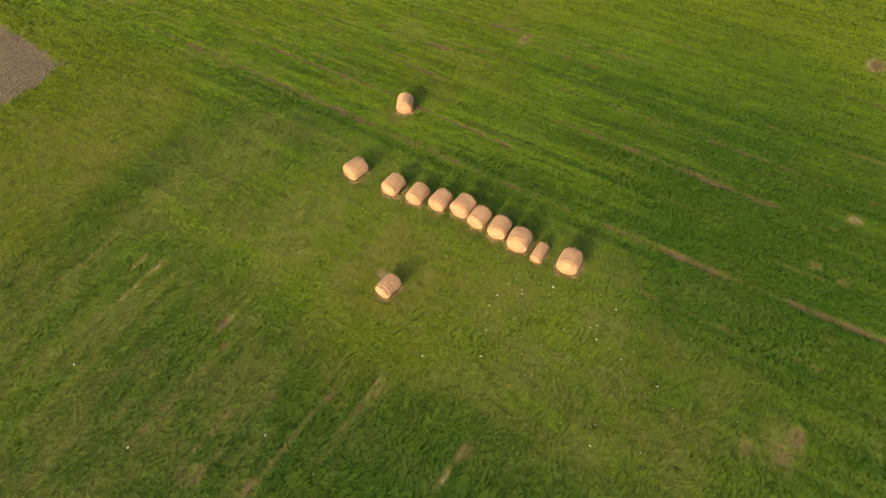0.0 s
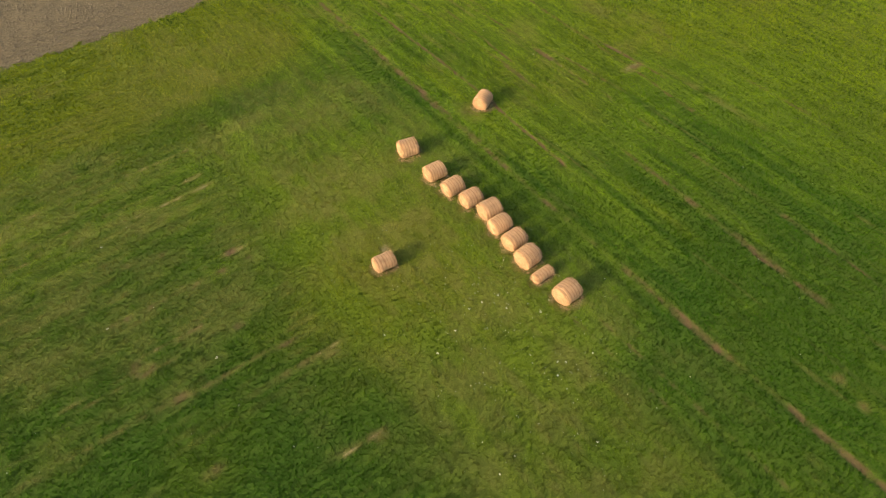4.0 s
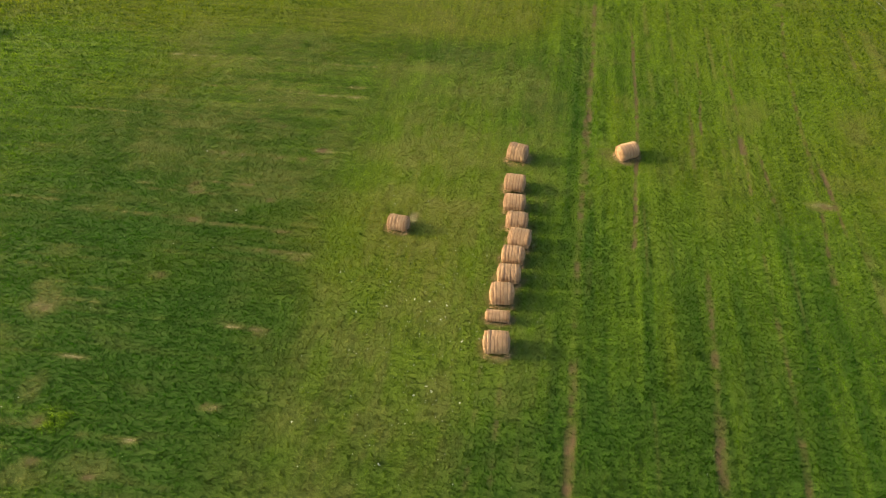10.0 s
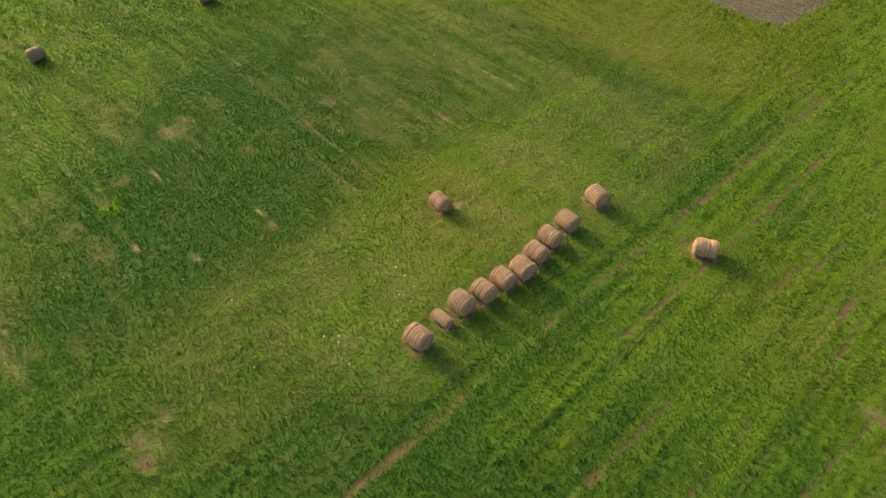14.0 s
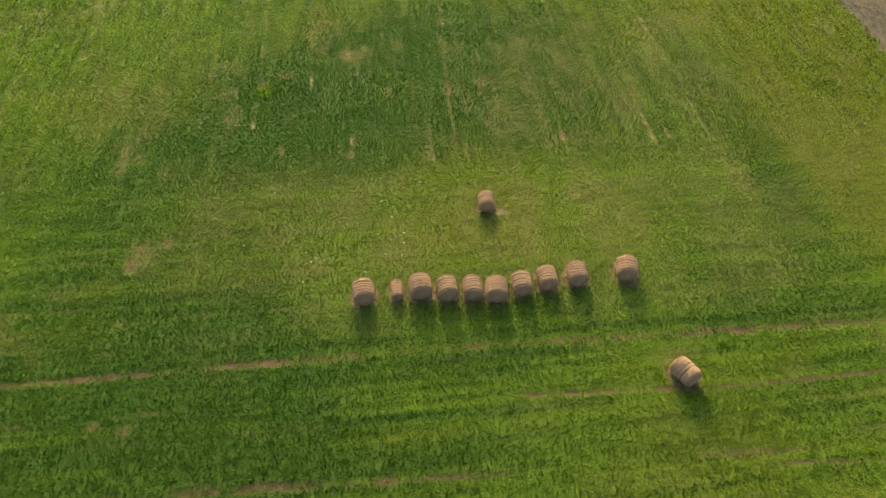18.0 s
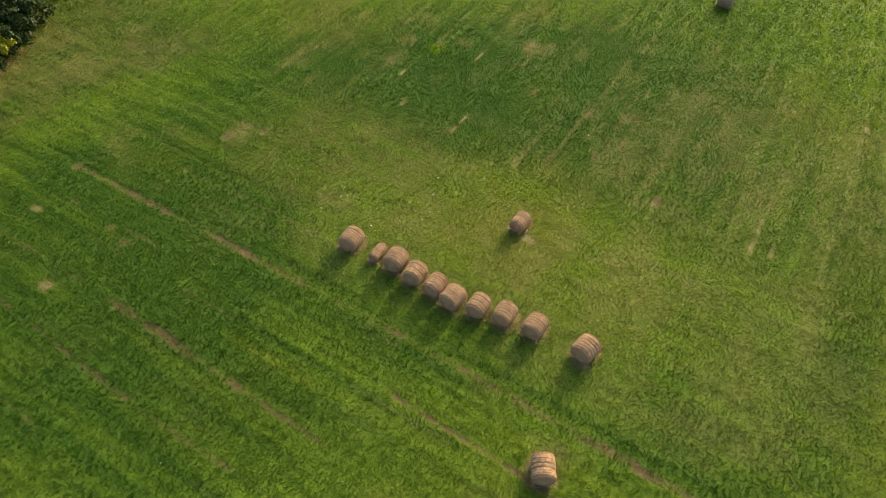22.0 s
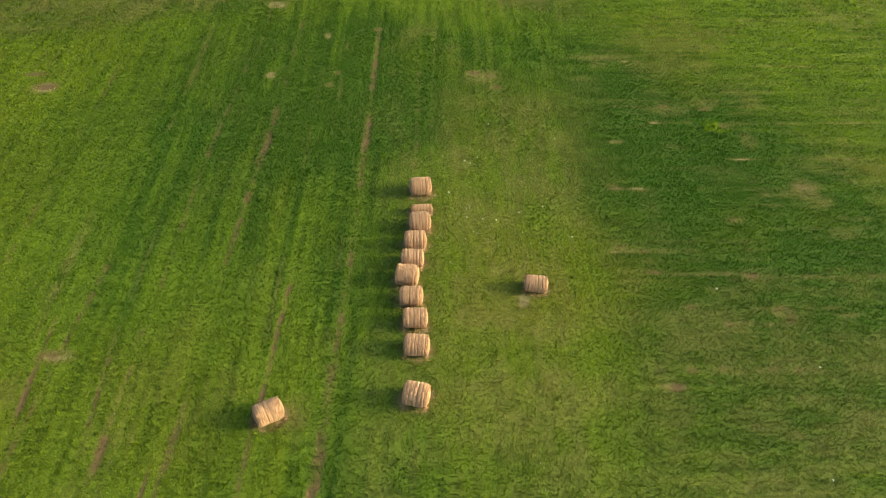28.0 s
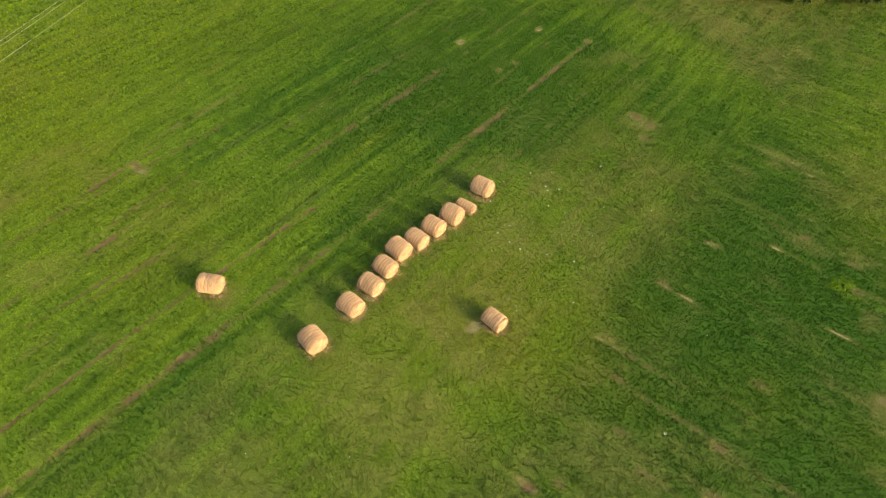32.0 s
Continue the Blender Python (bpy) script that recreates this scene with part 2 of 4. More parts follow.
    # bleached grass and shed stalks round the bales, pressed down where they were rolled
    for bx, by, bh, bd, bl in ROW + LOOSE:
        d = np.hypot((x - bx) / (bl * 0.62), (y - by) / (bd * 0.62))
        dry = np.maximum(dry, (1 - ramp(d, 0.95, 1.45)) * (0.4 + 0.5 * fine))
        soil = np.maximum(soil, 0.28 * (1 - ramp(d, 0.95, 1.3)) * crumb)
    # wide mown swaths
    mid = fbm(x, y, 2.2, 53)
    west = ramp(-x + 1.6 * (vnoise(x, y, 1.7, 47) - 0.5), 5.5, 14.5)
    pale = (1 - west) * ramp(-x, 0.2, 2.0) * (1 - ramp(y + 2 * (mid - 0.5), 8, 17)) * ramp(y, -23, -12)
    swath_y = 0.5 + 0.5 * np.sin((x - 0.008 * y + 0.35 * vnoise(x, y, 6, 41)) * 2 * math.pi / 0.62)
    swath_x = 0.5 + 0.5 * np.sin((y + 0.35 * vnoise(x, y, 6, 43)) * 2 * math.pi / 0.68)
    turn = ramp(x + 3.0 * (vnoise(x, y, 2.4, 99) - 0.5) + 1.4 * (vnoise(x, y, 0.5, 100) - 0.5), -11.2, -9.4)
    swath = swath_y * turn + swath_x * (1 - turn)
    swath = 0.5 + (swath - 0.5) * (0.25 + 0.75 * ramp(fbm(x, y, 3.0, 57, 2), 0.25, 0.75))
    rows = vnoise(x, y / 16, 0.19, 63) * turn + vnoise(x / 10, y, 0.22, 65) * (1 - turn)
    rows = 0.55 * rows + 0.45 * (vnoise(x - 0.01 * y, y / 22, 0.46, 67) * turn + vnoise(x / 10, y, 0.46, 69) * (1 - turn))
    rows = ramp(rows, 0.22, 0.78)
    drill = vnoise(x - 0.010 * y + 0.12 * vnoise(x, y, 6.0, 75), y / 45, 0.42, 77)
    clump = fbm(x, y, 0.7, 73, 2)
    big = fbm(x, y, 9.0, 51)
    tinge = (1 - west) * (1 - ramp(x, 1, 4)) * (1 - ramp(y, 16, 24)) * ramp(y, -20, -10)
    dry = np.maximum(dry, np.maximum(pale, 0.8 * tinge) * (0.08 + 0.34 * ramp(mid + 0.45 * (rows - 0.5) + 0.2 * swath + 0.4 * (clump - 0.5), 0.35, 0.85)))
    dry = np.maximum(dry, 0.30 * ramp(mid + 0.25 * swath, 0.62, 0.95) * ramp(big, 0.3, 0.6) * (1 - 0.75 * ramp(x, 1, 4) * (1 - ramp(y, 0, 10))))
    rust = west * ramp(y + 3 * (mid - 0.5), -2, 5) * (1 - ramp(y, 17, 24)) * (1 - ramp(-x, 24, 30))
    dry = np.maximum(dry, rust * (0.10 + 0.24 * ramp(mid + 0.6 * (clump - 0.5) + 0.2 * swath, 0.4, 0.85)))
    dry = np.maximum(dry, 0.30 * ramp(-y, 31, 36) * ramp(mid, 0.4, 0.7))
    dry = np.maximum(dry, 0.42 * ramp(x, 3, 5) * ramp(drill, 0.72, 0.92) * ramp(mid, 0.35, 0.65))
    shift = 1.8 * (fbm(x, y, 3.5, 49, 2) - 0.5)
    band = np.exp(-((y + shift - 17.4 + 0.02 * x + 3.9 * ramp(-x, 20, 32)) / 1.6) ** 2) * (1 - ramp(x, -5, 1)) * ramp(x, -36, -26)
    east = ramp(x + 1.5 * (mid - 0.5), -0.3, 4.0) * (1 - ramp(x + shift, 9, 17))
    east = east * (1 - 0.75 * ramp(y + shift, -3, 6))
    deep = west * (1 - ramp(y + shift, 4, 14)) * ramp(y + shift, -22, -13)
    r = np.hypot(x, y)
    south = np.maximum(ramp(-(x + y) + 2 * shift, 6, 18), ramp(-y + shift, 5, 15)) * (1 - ramp(r + shift, 24, 31))
    # the ring at 8 to 23 m paints the darker steep view into the growth
    lush_shade = 0.32 + 0.36 * south + (0.17 + 0.14 * ramp(x, -9, -3)) * ramp(r, 8, 12) * (1 - ramp(r + shift, 16, 23)) + 0.18 * east + 0.19 * deep + 0.18 * west
    # lightened past 21 m like a grazing view; past 51 m, missing blade shade painted in
    lush_shade = lush_shade + 0.30 * band + 0.32 * (big - 0.5) + 0.30 * (mid - 0.5) + 0.42 * (clump - 0.5) - 0.20 * pale - 0.26 * ramp(r, 21, 31) - 0.34 * ramp(x, 1, 5) * ramp(y + shift, -2, 8) - 0.22 * ramp(x + shift, 7, 12) * ramp(y + shift, -9, 0) + 0.12 * rust + 0.30 * ramp(-y, 17, 25) * ramp(x, 0, 5) + 0.75 * verge + 0.45 * ramp(r, 51, 60) + 0.10 * south * ramp(-x, 6, 12)
    lush_shade = np.clip(lush_shade + 0.28 * (swath - 0.5) * (0.5 + 0.5 * mid) + 0.46 * (rows - 0.5) + 0.85 * ramp(x, 0.2, 2.2) * (1 - ramp(x, 14, 22)) * (drill - 0.5), 0, 1)
    brown = ramp(y + shift, 10, 14) * (1 - ramp(y, 24, 29)) * ramp(x, -16, -8) * (1 - ramp(x, -2, 2)) * (1 - band)
    lush_shade = np.clip(lush_shade - 0.16 * brown + 0.26 * ramp(-x, 13, 18) * ramp(y, -6, -2) * (1 - ramp(y, 8, 12)), 0, 1)
    dry = np.maximum(dry, brown * (0.16 + 0.26 * ramp(mid + 0.5 * (rows - 0.5), 0.3, 0.8)))
    glow = np.exp(-((x + 5.2) / 3.6) ** 2 - ((y - 0.5) / 5.5) ** 2)
    lush_shade = np.clip(lush_shade - 0.14 * glow, 0, 1)
    lane_yellow = 0.0
    for lx, w, y0, y1, more, sallow in LANES:
        lane = np.exp(-((x - lx - 0.012 * y + 0.2 * (vnoise(x * 0 + lx, y, 4.0, 97) - 0.5)) / w) ** 2) * ramp(y, y0, y0 + 3) * (1 - ramp(y, y1 - 3, y1))
        lush_shade = np.clip(lush_shade + more * lane, 0, 1)
        lane_yellow = lane_yellow + sallow * lane
    yellow = lane_yellow + ramp(y + shift, 16.5, 22) * (1 - ramp(x, -3, 5)) * (1 - band) + 0.25 * ramp(x, 15, 24) + 0.12 * ramp(y, 10, 24) * ramp(x, 0, 8)
    # the 19 to 30 m term helps paint the brighter grazing view
    yellow = yellow + 0.30 * ramp(big, 0.5, 0.75) * (1 - 0.7 * ramp(x, 1, 4) * (1 - ramp(y, 0, 10))) + 0.28 * pale + 0.12 * rust + 0.16 * ramp(np.hypot(x, y), 19, 30) * (1 - 0.8 * south) + glow * 0.45 + 0.22 * ramp(x, 4, 12) * ramp(y, -2, 8)
    lime = np.exp(-(((x + 18.7) / 1.1) ** 2 + ((y + 12.7 - 0.25 * (x + 18.7)) / 0.62) ** 2) ** 1.2) * ramp(fbm(x, y, 0.8, 27, 2), 0.34, 0.62)
    yellow = np.clip(yellow * (0.55 + 0.9 * mid), 0, 0.9) * (1 - 0.85 * ramp(r, 51, 60))
    dry = np.clip(dry * (0.6 + 0.8 * fine) + 0.12 * ramp(1 - rows, 0.55, 0.8) * ramp(mid, 0.3, 0.6) * (1 - 0.6 * ramp(x, 1, 4)), 0, 1)
    return np.clip(soil, 0, 1) * (1 - plough), dry, lush_shade, yellow, lime, plough, 0.6 * swath + 0.4 * rows


# ---- materials ----
def material(name):
    m = bpy.data.materials.new(name)
    m.use_nodes = True
    nt = m.node_tree
    b = nt.nodes["Principled BSDF"]
    b.inputs["Roughness"].default_value = 0.9
    if "Specular IOR Level" in b.inputs:
        b.inputs["Specular IOR Level"].default_value = 0.15
    return m, nt, b


def node(nt, kind, **values):
    n = nt.nodes.new(kind)
    for key, value in values.items():
        n.inputs[key.replace("_", " ")].default_value = value
    return n


def mix(nt, fac, a, b, blend="MIX"):
    n = nt.nodes.new("ShaderNodeMix")
    n.data_type, n.blend_type = "RGBA", blend
    for slot, value in ((0, fac), (6, a), (7, b)):
        if isinstance(value, bpy.types.NodeSocket):
            nt.links.new(value, n.inputs[slot])
        else:
            n.inputs[slot].default_value = value if slot == 0 else (*value, 1)
    return n.outputs[2]


def attr(nt, name):
    n = nt.nodes.new("ShaderNodeAttribute")
    n.attribute_name = name
    return n.outputs["Fac"]


def spread(nt, value, lo, hi, a=0.0, b=1.0):
    n = nt.nodes.new("ShaderNodeMapRange")
    nt.links.new(value, n.inputs["Value"])
    for key, v in (("From Min", lo), ("From Max", hi), ("To Min", a), ("To Max", b)):
        n.inputs[key].default_value = v
    return n.outputs["Result"]


def noise_tex(nt, scale, detail=4, rough=0.6, stretch=None, coords="Object"):
    tc = nt.nodes.new("ShaderNodeTexCoord")
    n = node(nt, "ShaderNodeTexNoise", Scale=scale, Detail=detail, Roughness=rough)
    if stretch:
        mp = nt.nodes.new("ShaderNodeMapping")
        mp.inputs["Scale"].default_value = stretch
        nt.links.new(tc.outputs[coords], mp.inputs["Vector"])
        nt.links.new(mp.outputs["Vector"], n.inputs["Vector"])
    else:
        nt.links.new(tc.outputs[coords], n.inputs["Vector"])
    return n.outputs["Fac"]


def bump(nt, b, height_socket, strength, distance):
    n = node(nt, "ShaderNodeBump", Strength=strength, Distance=distance)
    nt.links.new(height_socket, n.inputs["Height"])
    nt.links.new(n.outputs["Normal"], b.inputs["Normal"])


def grass_colour(nt, vary_shade):
    """The colour of growth from the masks: lush, yellowish, bleached; the 0..1 input darkens single blades, by chance
    and as painted shade.
    """
    c = mix(nt, attr(nt, "lush_shade"), (0.194, 0.310, 0.013), (0.038, 0.124, 0.005))
    c = mix(nt, attr(nt, "yellow"), c, (0.205, 0.240, 0.008))
    c = mix(nt, attr(nt, "lime"), c, (0.25, 0.38, 0.014))
    # blade tone, with the shade between tufts painted in as dark green
    c = mix(nt, spread(nt, vary_shade, 0.27, 0.92, 0.0, 0.95), c, (0.021, 0.058, 0.005))
    pale = nt.nodes.new("ShaderNodeMath")
    pale.operation = "MULTIPLY_ADD"
    nt.links.new(attr(nt, "dry"), pale.inputs[0])
    pale.inputs[1].default_value = 0.9
    nt.links.new(spread(nt, vary_shade, 0.0, 0.3, 0.13, -0.05), pale.inputs[2])
    pale.use_clamp = True
    c = mix(nt, pale.outputs[0], c, (0.30, 0.235, 0.085))
    c = mix(nt, spread(nt, attr(nt, "dry"), 0.62, 1.0, 0.0, 0.8), c, (0.47, 0.38, 0.22))
    return mix(nt, spread(nt, attr(nt, "soil"), 0.1, 0.7, 0.0, 0.85), c, (0.150, 0.092, 0.046))


def make_field_material():
    m, nt, b = material("field_turf")
    n1, n2 = noise_tex(nt, 6.0, 5), noise_tex(nt, 34.0, 4)
    c = grass_colour(nt, spread(nt, n2, 0.35, 0.65))
    thatch = mix(nt, n1, (0.026, 0.046, 0.005), (0.055, 0.070, 0.010))
    c = mix(nt, spread(nt, n2, 0.38, 0.60, 0.3, 0.85), c, thatch)
    earth = mix(nt, spread(nt, n2, 0.35, 0.65), (0.062, 0.037, 0.019), (0.205, 0.124, 0.066))
    earth = mix(nt, spread(nt, n1, 0.35, 0.6, 0.45, 0.0), earth, (0.09, 0.075, 0.03))
    c = mix(nt, attr(nt, "soil"), c, earth)
    tilth = mix(nt, n2, (0.072, 0.056, 0.032), (0.150, 0.118, 0.072))
    tilth = mix(nt, spread(nt, n1, 0.4, 0.65), tilth, (0.168, 0.134, 0.083))
    c = mix(nt, attr(nt, "plough"), c, tilth)
    nt.links.new(c, b.inputs["Base Color"])
    bump(nt, b, n2, 0.7, 0.05)
    return m


def make_blade_material():
    m, nt, b = material("grass_blade")
    c = grass_colour(nt, attr(nt, "vary_shade"))
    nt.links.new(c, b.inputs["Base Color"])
    b.inputs["Roughness"].default_value = 0.55
    b.inputs["Specular IOR Level"].default_value = 0.12
    t = nt.nodes.new("ShaderNodeBsdfTranslucent")
    nt.links.new(c, t.inputs["Color"])
    ms = nt.nodes.new("ShaderNodeMixShader")
    ms.inputs[0].default_value = 0.52
    nt.links.new(b.outputs[0], ms.inputs[1])
    nt.links.new(t.outputs[0], ms.inputs[2])
    nt.links.new(ms.outputs[0], nt.nodes["Material Output"].inputs["Surface"])
    return m


def make_hay_material(name, light, dark, warm, stretch):
    m, nt, b = material(name)
    strands = noise_tex(nt, 9.0, 6, 0.7, stretch)
    blotch = noise_tex(nt, 2.2, 3)
    grain = noise_tex(nt, 60.0, 3, 0.6)
    c = mix(nt, spread(nt, strands, 0.32, 0.68), dark, light)
    c = mix(nt, spread(nt, blotch, 0.42, 0.68, 0, 0.5), c, warm)
    c = mix(nt, spread(nt, grain, 0.40, 0.62, 0.45, 0.0), c, dark)
    # crease shade between the twines, painted into the barrel's colour
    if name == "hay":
        c = mix(nt, spread(nt, attr(nt, "groove_shade"), 0.1, 0.9, 0.0, 0.62), c, (0.185, 0.080, 0.042))
    if name == "hay_end":
        c = mix(nt, spread(nt, attr(nt, "coil"), 0.2, 1.0, 0.0, 0.65), c, (0.21, 0.088, 0.04))
    info = nt.nodes.new("ShaderNodeObjectInfo")
    c = mix(nt, spread(nt, info.outputs["Random"], 0, 1, 0.0, 0.12), c, (0.30, 0.20, 0.12))
    nt.links.new(c, b.inputs["Base Color"])
    b.inputs["Sheen Weight"].default_value = 0.35
    b.inputs["Sheen Roughness"].default_value = 0.6
    b.inputs["Sheen Tint"].default_value = (0.9, 0.68, 0.45, 1)
    bump(nt, b, strands, 0.9, 0.03)
    return m


def make_plain(name, dark, light, scale, rough=0.8, stretch=None, metal=0.0):
    m, nt, b = material(name)
    n = noise_tex(nt, scale, 5, 0.65, stretch)
    nt.links.new(mix(nt, spread(nt, n, 0.3, 0.7), dark, light), b.inputs["Base Color"])
    b.inputs["Roughness"].default_value = rough
    b.inputs["Metallic"].default_value = metal
    bump(nt, b, n, 0.4, 0.02)
    return m


def make_leaf_material(name, dark, light):
    m, nt, b = material(name)
    geo = nt.nodes.new("ShaderNodeNewGeometry")
    c = mix(nt, geo.outputs["Random Per Island"], dark, light)
    c = mix(nt, spread(nt, noise_tex(nt, 0.9, 3), 0.35, 0.7, 0, 0.6), c, dark)
    nt.links.new(c, b.inputs["Base Color"])
    b.inputs["Roughness"].default_value = 0.6
    t = nt.nodes.new("ShaderNodeBsdfTranslucent")
    nt.links.new(c, t.inputs["Color"])
    ms = nt.nodes.new("ShaderNodeMixShader")
    ms.inputs[0].default_value = 0.3
    nt.links.new(b.outputs[0], ms.inputs[1])
    nt.links.new(t.outputs[0], ms.inputs[2])
    nt.links.new(ms.outputs[0], nt.nodes["Material Output"].inputs["Surface"])
    return m


FIELD, BLADE = make_field_material(), make_blade_material()
HAY = make_hay_material("hay", (0.60, 0.385, 0.232), (0.39, 0.218, 0.120), (0.53, 0.312, 0.174), (5.0, 0.25, 0.25))
HAY_END = make_hay_material("hay_end", (0.57, 0.375, 0.230), (0.26, 0.140, 0.075), (0.47, 0.285, 0.160), (1.0, 4.0, 4.0))
# darker, greyer hay and straw for the far bales
HAY_FAR = make_hay_material("far_hay", (0.36, 0.25, 0.16), (0.14, 0.09, 0.055), (0.29, 0.19, 0.12), (7.0, 1.2, 1.2))
STRAW_FAR = make_hay_material("far_straw", (0.30, 0.22, 0.15), (0.14, 0.10, 0.07), (0.24, 0.17, 0.12), (1.0, 1.0, 1.0))
STRAW = make_hay_material("straw", (0.54, 0.355, 0.205), (0.30, 0.168, 0.090), (0.47, 0.28, 0.155), (1.0, 1.0, 1.0))
TWINE = make_plain("twine", (0.20, 0.12, 0.065), (0.34, 0.22, 0.13), 30.0)
CLOD = make_plain("clod", (0.09, 0.07, 0.048), (0.21, 0.17, 0.12), 7.0, 0.95)
BARK = make_plain("bark", (0.05, 0.04, 0.03), (0.14, 0.11, 0.085), 9.0, 0.9, (1, 1, 0.2))
POLE_WOOD = make_plain("pole_wood", (0.42, 0.36, 0.28), (0.66, 0.60, 0.50), 8.0, 0.8, (1, 1, 0.1))
STEEL = make_plain("galvanised_steel", (0.42, 0.43, 0.44), (0.58, 0.59, 0.60), 14.0, 0.45, None, 0.9)
PORCELAIN = make_plain("porcelain", (0.55, 0.53, 0.50), (0.72, 0.70, 0.66), 20.0, 0.25)
WIRE = make_plain("aluminium_wire", (0.26, 0.26, 0.21), (0.38, 0.37, 0.31), 3.0, 0.5)
LEAF = make_leaf_material("hedge_leaf", (0.009, 0.021, 0.004), (0.040, 0.070, 0.013))
LEAF_LIME = make_leaf_material("lime_leaf", (0.16, 0.18, 0.015), (0.44, 0.43, 0.035))
LEAF_GREY = make_leaf_material("grey_leaf", (0.15, 0.18, 0.09), (0.32, 0.36, 0.21))
REED = make_plain("dry_reed", (0.24, 0.15, 0.065), (0.46, 0.31, 0.15), 5.0)
PETAL = make_plain("petal", (0.38, 0.40, 0.31), (0.60, 0.60, 0.50), 12.0)


# ---- mesh helpers ----
def mesh_object(name, verts, faces, mat, parent=None, smooth=True):
    me = bpy.data.meshes.new(name)
    me.from_pydata([tuple(v) for v in verts], [], faces)
    me.materials.append(mat)
    if smooth:
        me.polygons.foreach_set("use_smooth", [True] * len(me.polygons))
    me.update()
    ob = new(name, me)
    if parent is not None:
        ob.parent = parent
    return ob


def raw_mesh(name, verts, loops, size, mat, parent=None):
    """A mesh of many faces with the same number of corners, from arrays."""
    me = bpy.data.meshes.new(name)
    count = len(loops) // size
    me.vertices.add(len(verts))
    me.vertices.foreach_set("co", np.ascontiguousarray(verts, np.float32).ravel())
    me.loops.add(len(loops))
    me.loops.foreach_set("vertex_index", np.ascontiguousarray(loops, np.int32))
    me.polygons.add(count)
    me.polygons.foreach_set("loop_start", np.arange(0, count * size, size, dtype=np.int32))
    me.update(calc_edges=True)
    me.validate()
    me.materials.append(mat)
    ob = new(name, me)
    if parent is not None:
        ob.parent = parent
    return ob


def float_attr(me, name, values):
    a = me.attributes.new(name, "FLOAT", "POINT")
    a.data.foreach_set("value", np.ascontiguousarray(values, np.float32))


def base_empty(name, x, y, z=None, heading=0.0):
    e = new(name)
    e.empty_display_size = 0.3
    e.matrix_world = pose(x, y, ground_z(x, y) if z is None else z, 0, 0, heading)
    return e


def tube(points, radii, sides=10, close=True):
    """Verts and faces of a tapered tube along points."""
    verts, faces = [], []
    pts = [Vector(p) for p in points]
    for i, p in enumerate(pts):
        d = (pts[min(i + 1, len(pts) - 1)] - pts[max(i - 1, 0)]).normalized()
        u = d.orthogonal().normalized() if i == 0 else (u - d * u.dot(d)).normalized()
        w = d.cross(u)
        for k in range(sides):
            a = 2 * math.pi * k / sides
            verts.append(p + radii[i] * (math.cos(a) * u + math.sin(a) * w))
    for i in range(len(pts) - 1):
        for k in range(sides):
            a, b = i * sides + k, i * sides + (k + 1) % sides
            faces.append((a, b, b + sides, a + sides))
    if close:
        faces.append(tuple(range(sides - 1, -1, -1)))
        faces.append(tuple((len(pts) - 1) * sides + k for k in range(sides)))
    return verts, faces


# ---- the ground: one sheet from the bales to the horizon ----
def stretch_axis(lo, hi, step, far):
    inner = list(np.arange(lo, hi + step / 2, step))
    out, d = [], step
    reach = 0.0
    while reach < far:
        d *= 1.22
        reach += d
        out.append(reach)
    return np.array([lo - r for r in reversed(out)] + inner + [inner[-1] + r for r in out])


def surface(x, y, soil, swath):
    """The ground with its small relief: lumps, mown rows and worn ruts."""
    near = 1 - ramp(np.hypot(x, y), 48, 90)
    return height(x, y) + near * (0.035 * (fbm(x, y, 0.55, 61, 2) - 0.5) + 0.022 * (swath - 0.5) - 0.035 * soil)


def build_ground():
    xs, ys = stretch_axis(-33, 21, 0.24, 1800), stretch_axis(-28, 34, 0.20, 1800)
    xs = np.concatenate([xs[xs < 2.4], np.arange(2.5, 18.0, 0.085), xs[xs > 18.1]])
    X, Y = np.meshgrid(xs, ys)
    x, y = X.ravel(), Y.ravel()
    soil, dry, lush_shade, yellow, lime, plough, swath = masks(x, y)
    near = 1 - ramp(np.hypot(x, y), 48, 90)
    z = surface(x, y, soil, swath)
    furrow = np.sin((y + 0.05 * x + 0.25 * vnoise(x, y, 2.5, 81)) * 2 * math.pi / 0.75)
    z = z + plough * near * (0.025 * furrow + 0.07 * (fbm(x, y, 0.5, 83, 2) - 0.5) - 0.05)
    for bx, by, bh, bd, bl in ROW + LOOSE:
        z = z - 0.02 * np.exp(-((x - bx) ** 2 + (y - by) ** 2) / 0.6)
    nx, ny = len(xs), len(ys)
    i = np.arange((ny - 1) * (nx - 1))
    r, c = i // (nx - 1), i % (nx - 1)
    a = r * nx + c
    loops = np.stack([a, a + 1, a + nx + 1, a + nx], 1).ravel()
    ob = raw_mesh("ground", np.stack([x, y, z], 1), loops, 4, FIELD)
    for name, v in (("soil", soil), ("dry", dry), ("lush_shade", lush_shade), ("yellow", yellow), ("lime", lime), ("plough", plough)):
        float_attr(ob.data, name, v)
    ob.data.polygons.foreach_set("use_smooth", [True] * len(ob.data.polygons))
    tagged(ob, "mown green hay meadow with worn brown wheel tracks beside a ploughed field", "field", kind="structure")


build_ground()


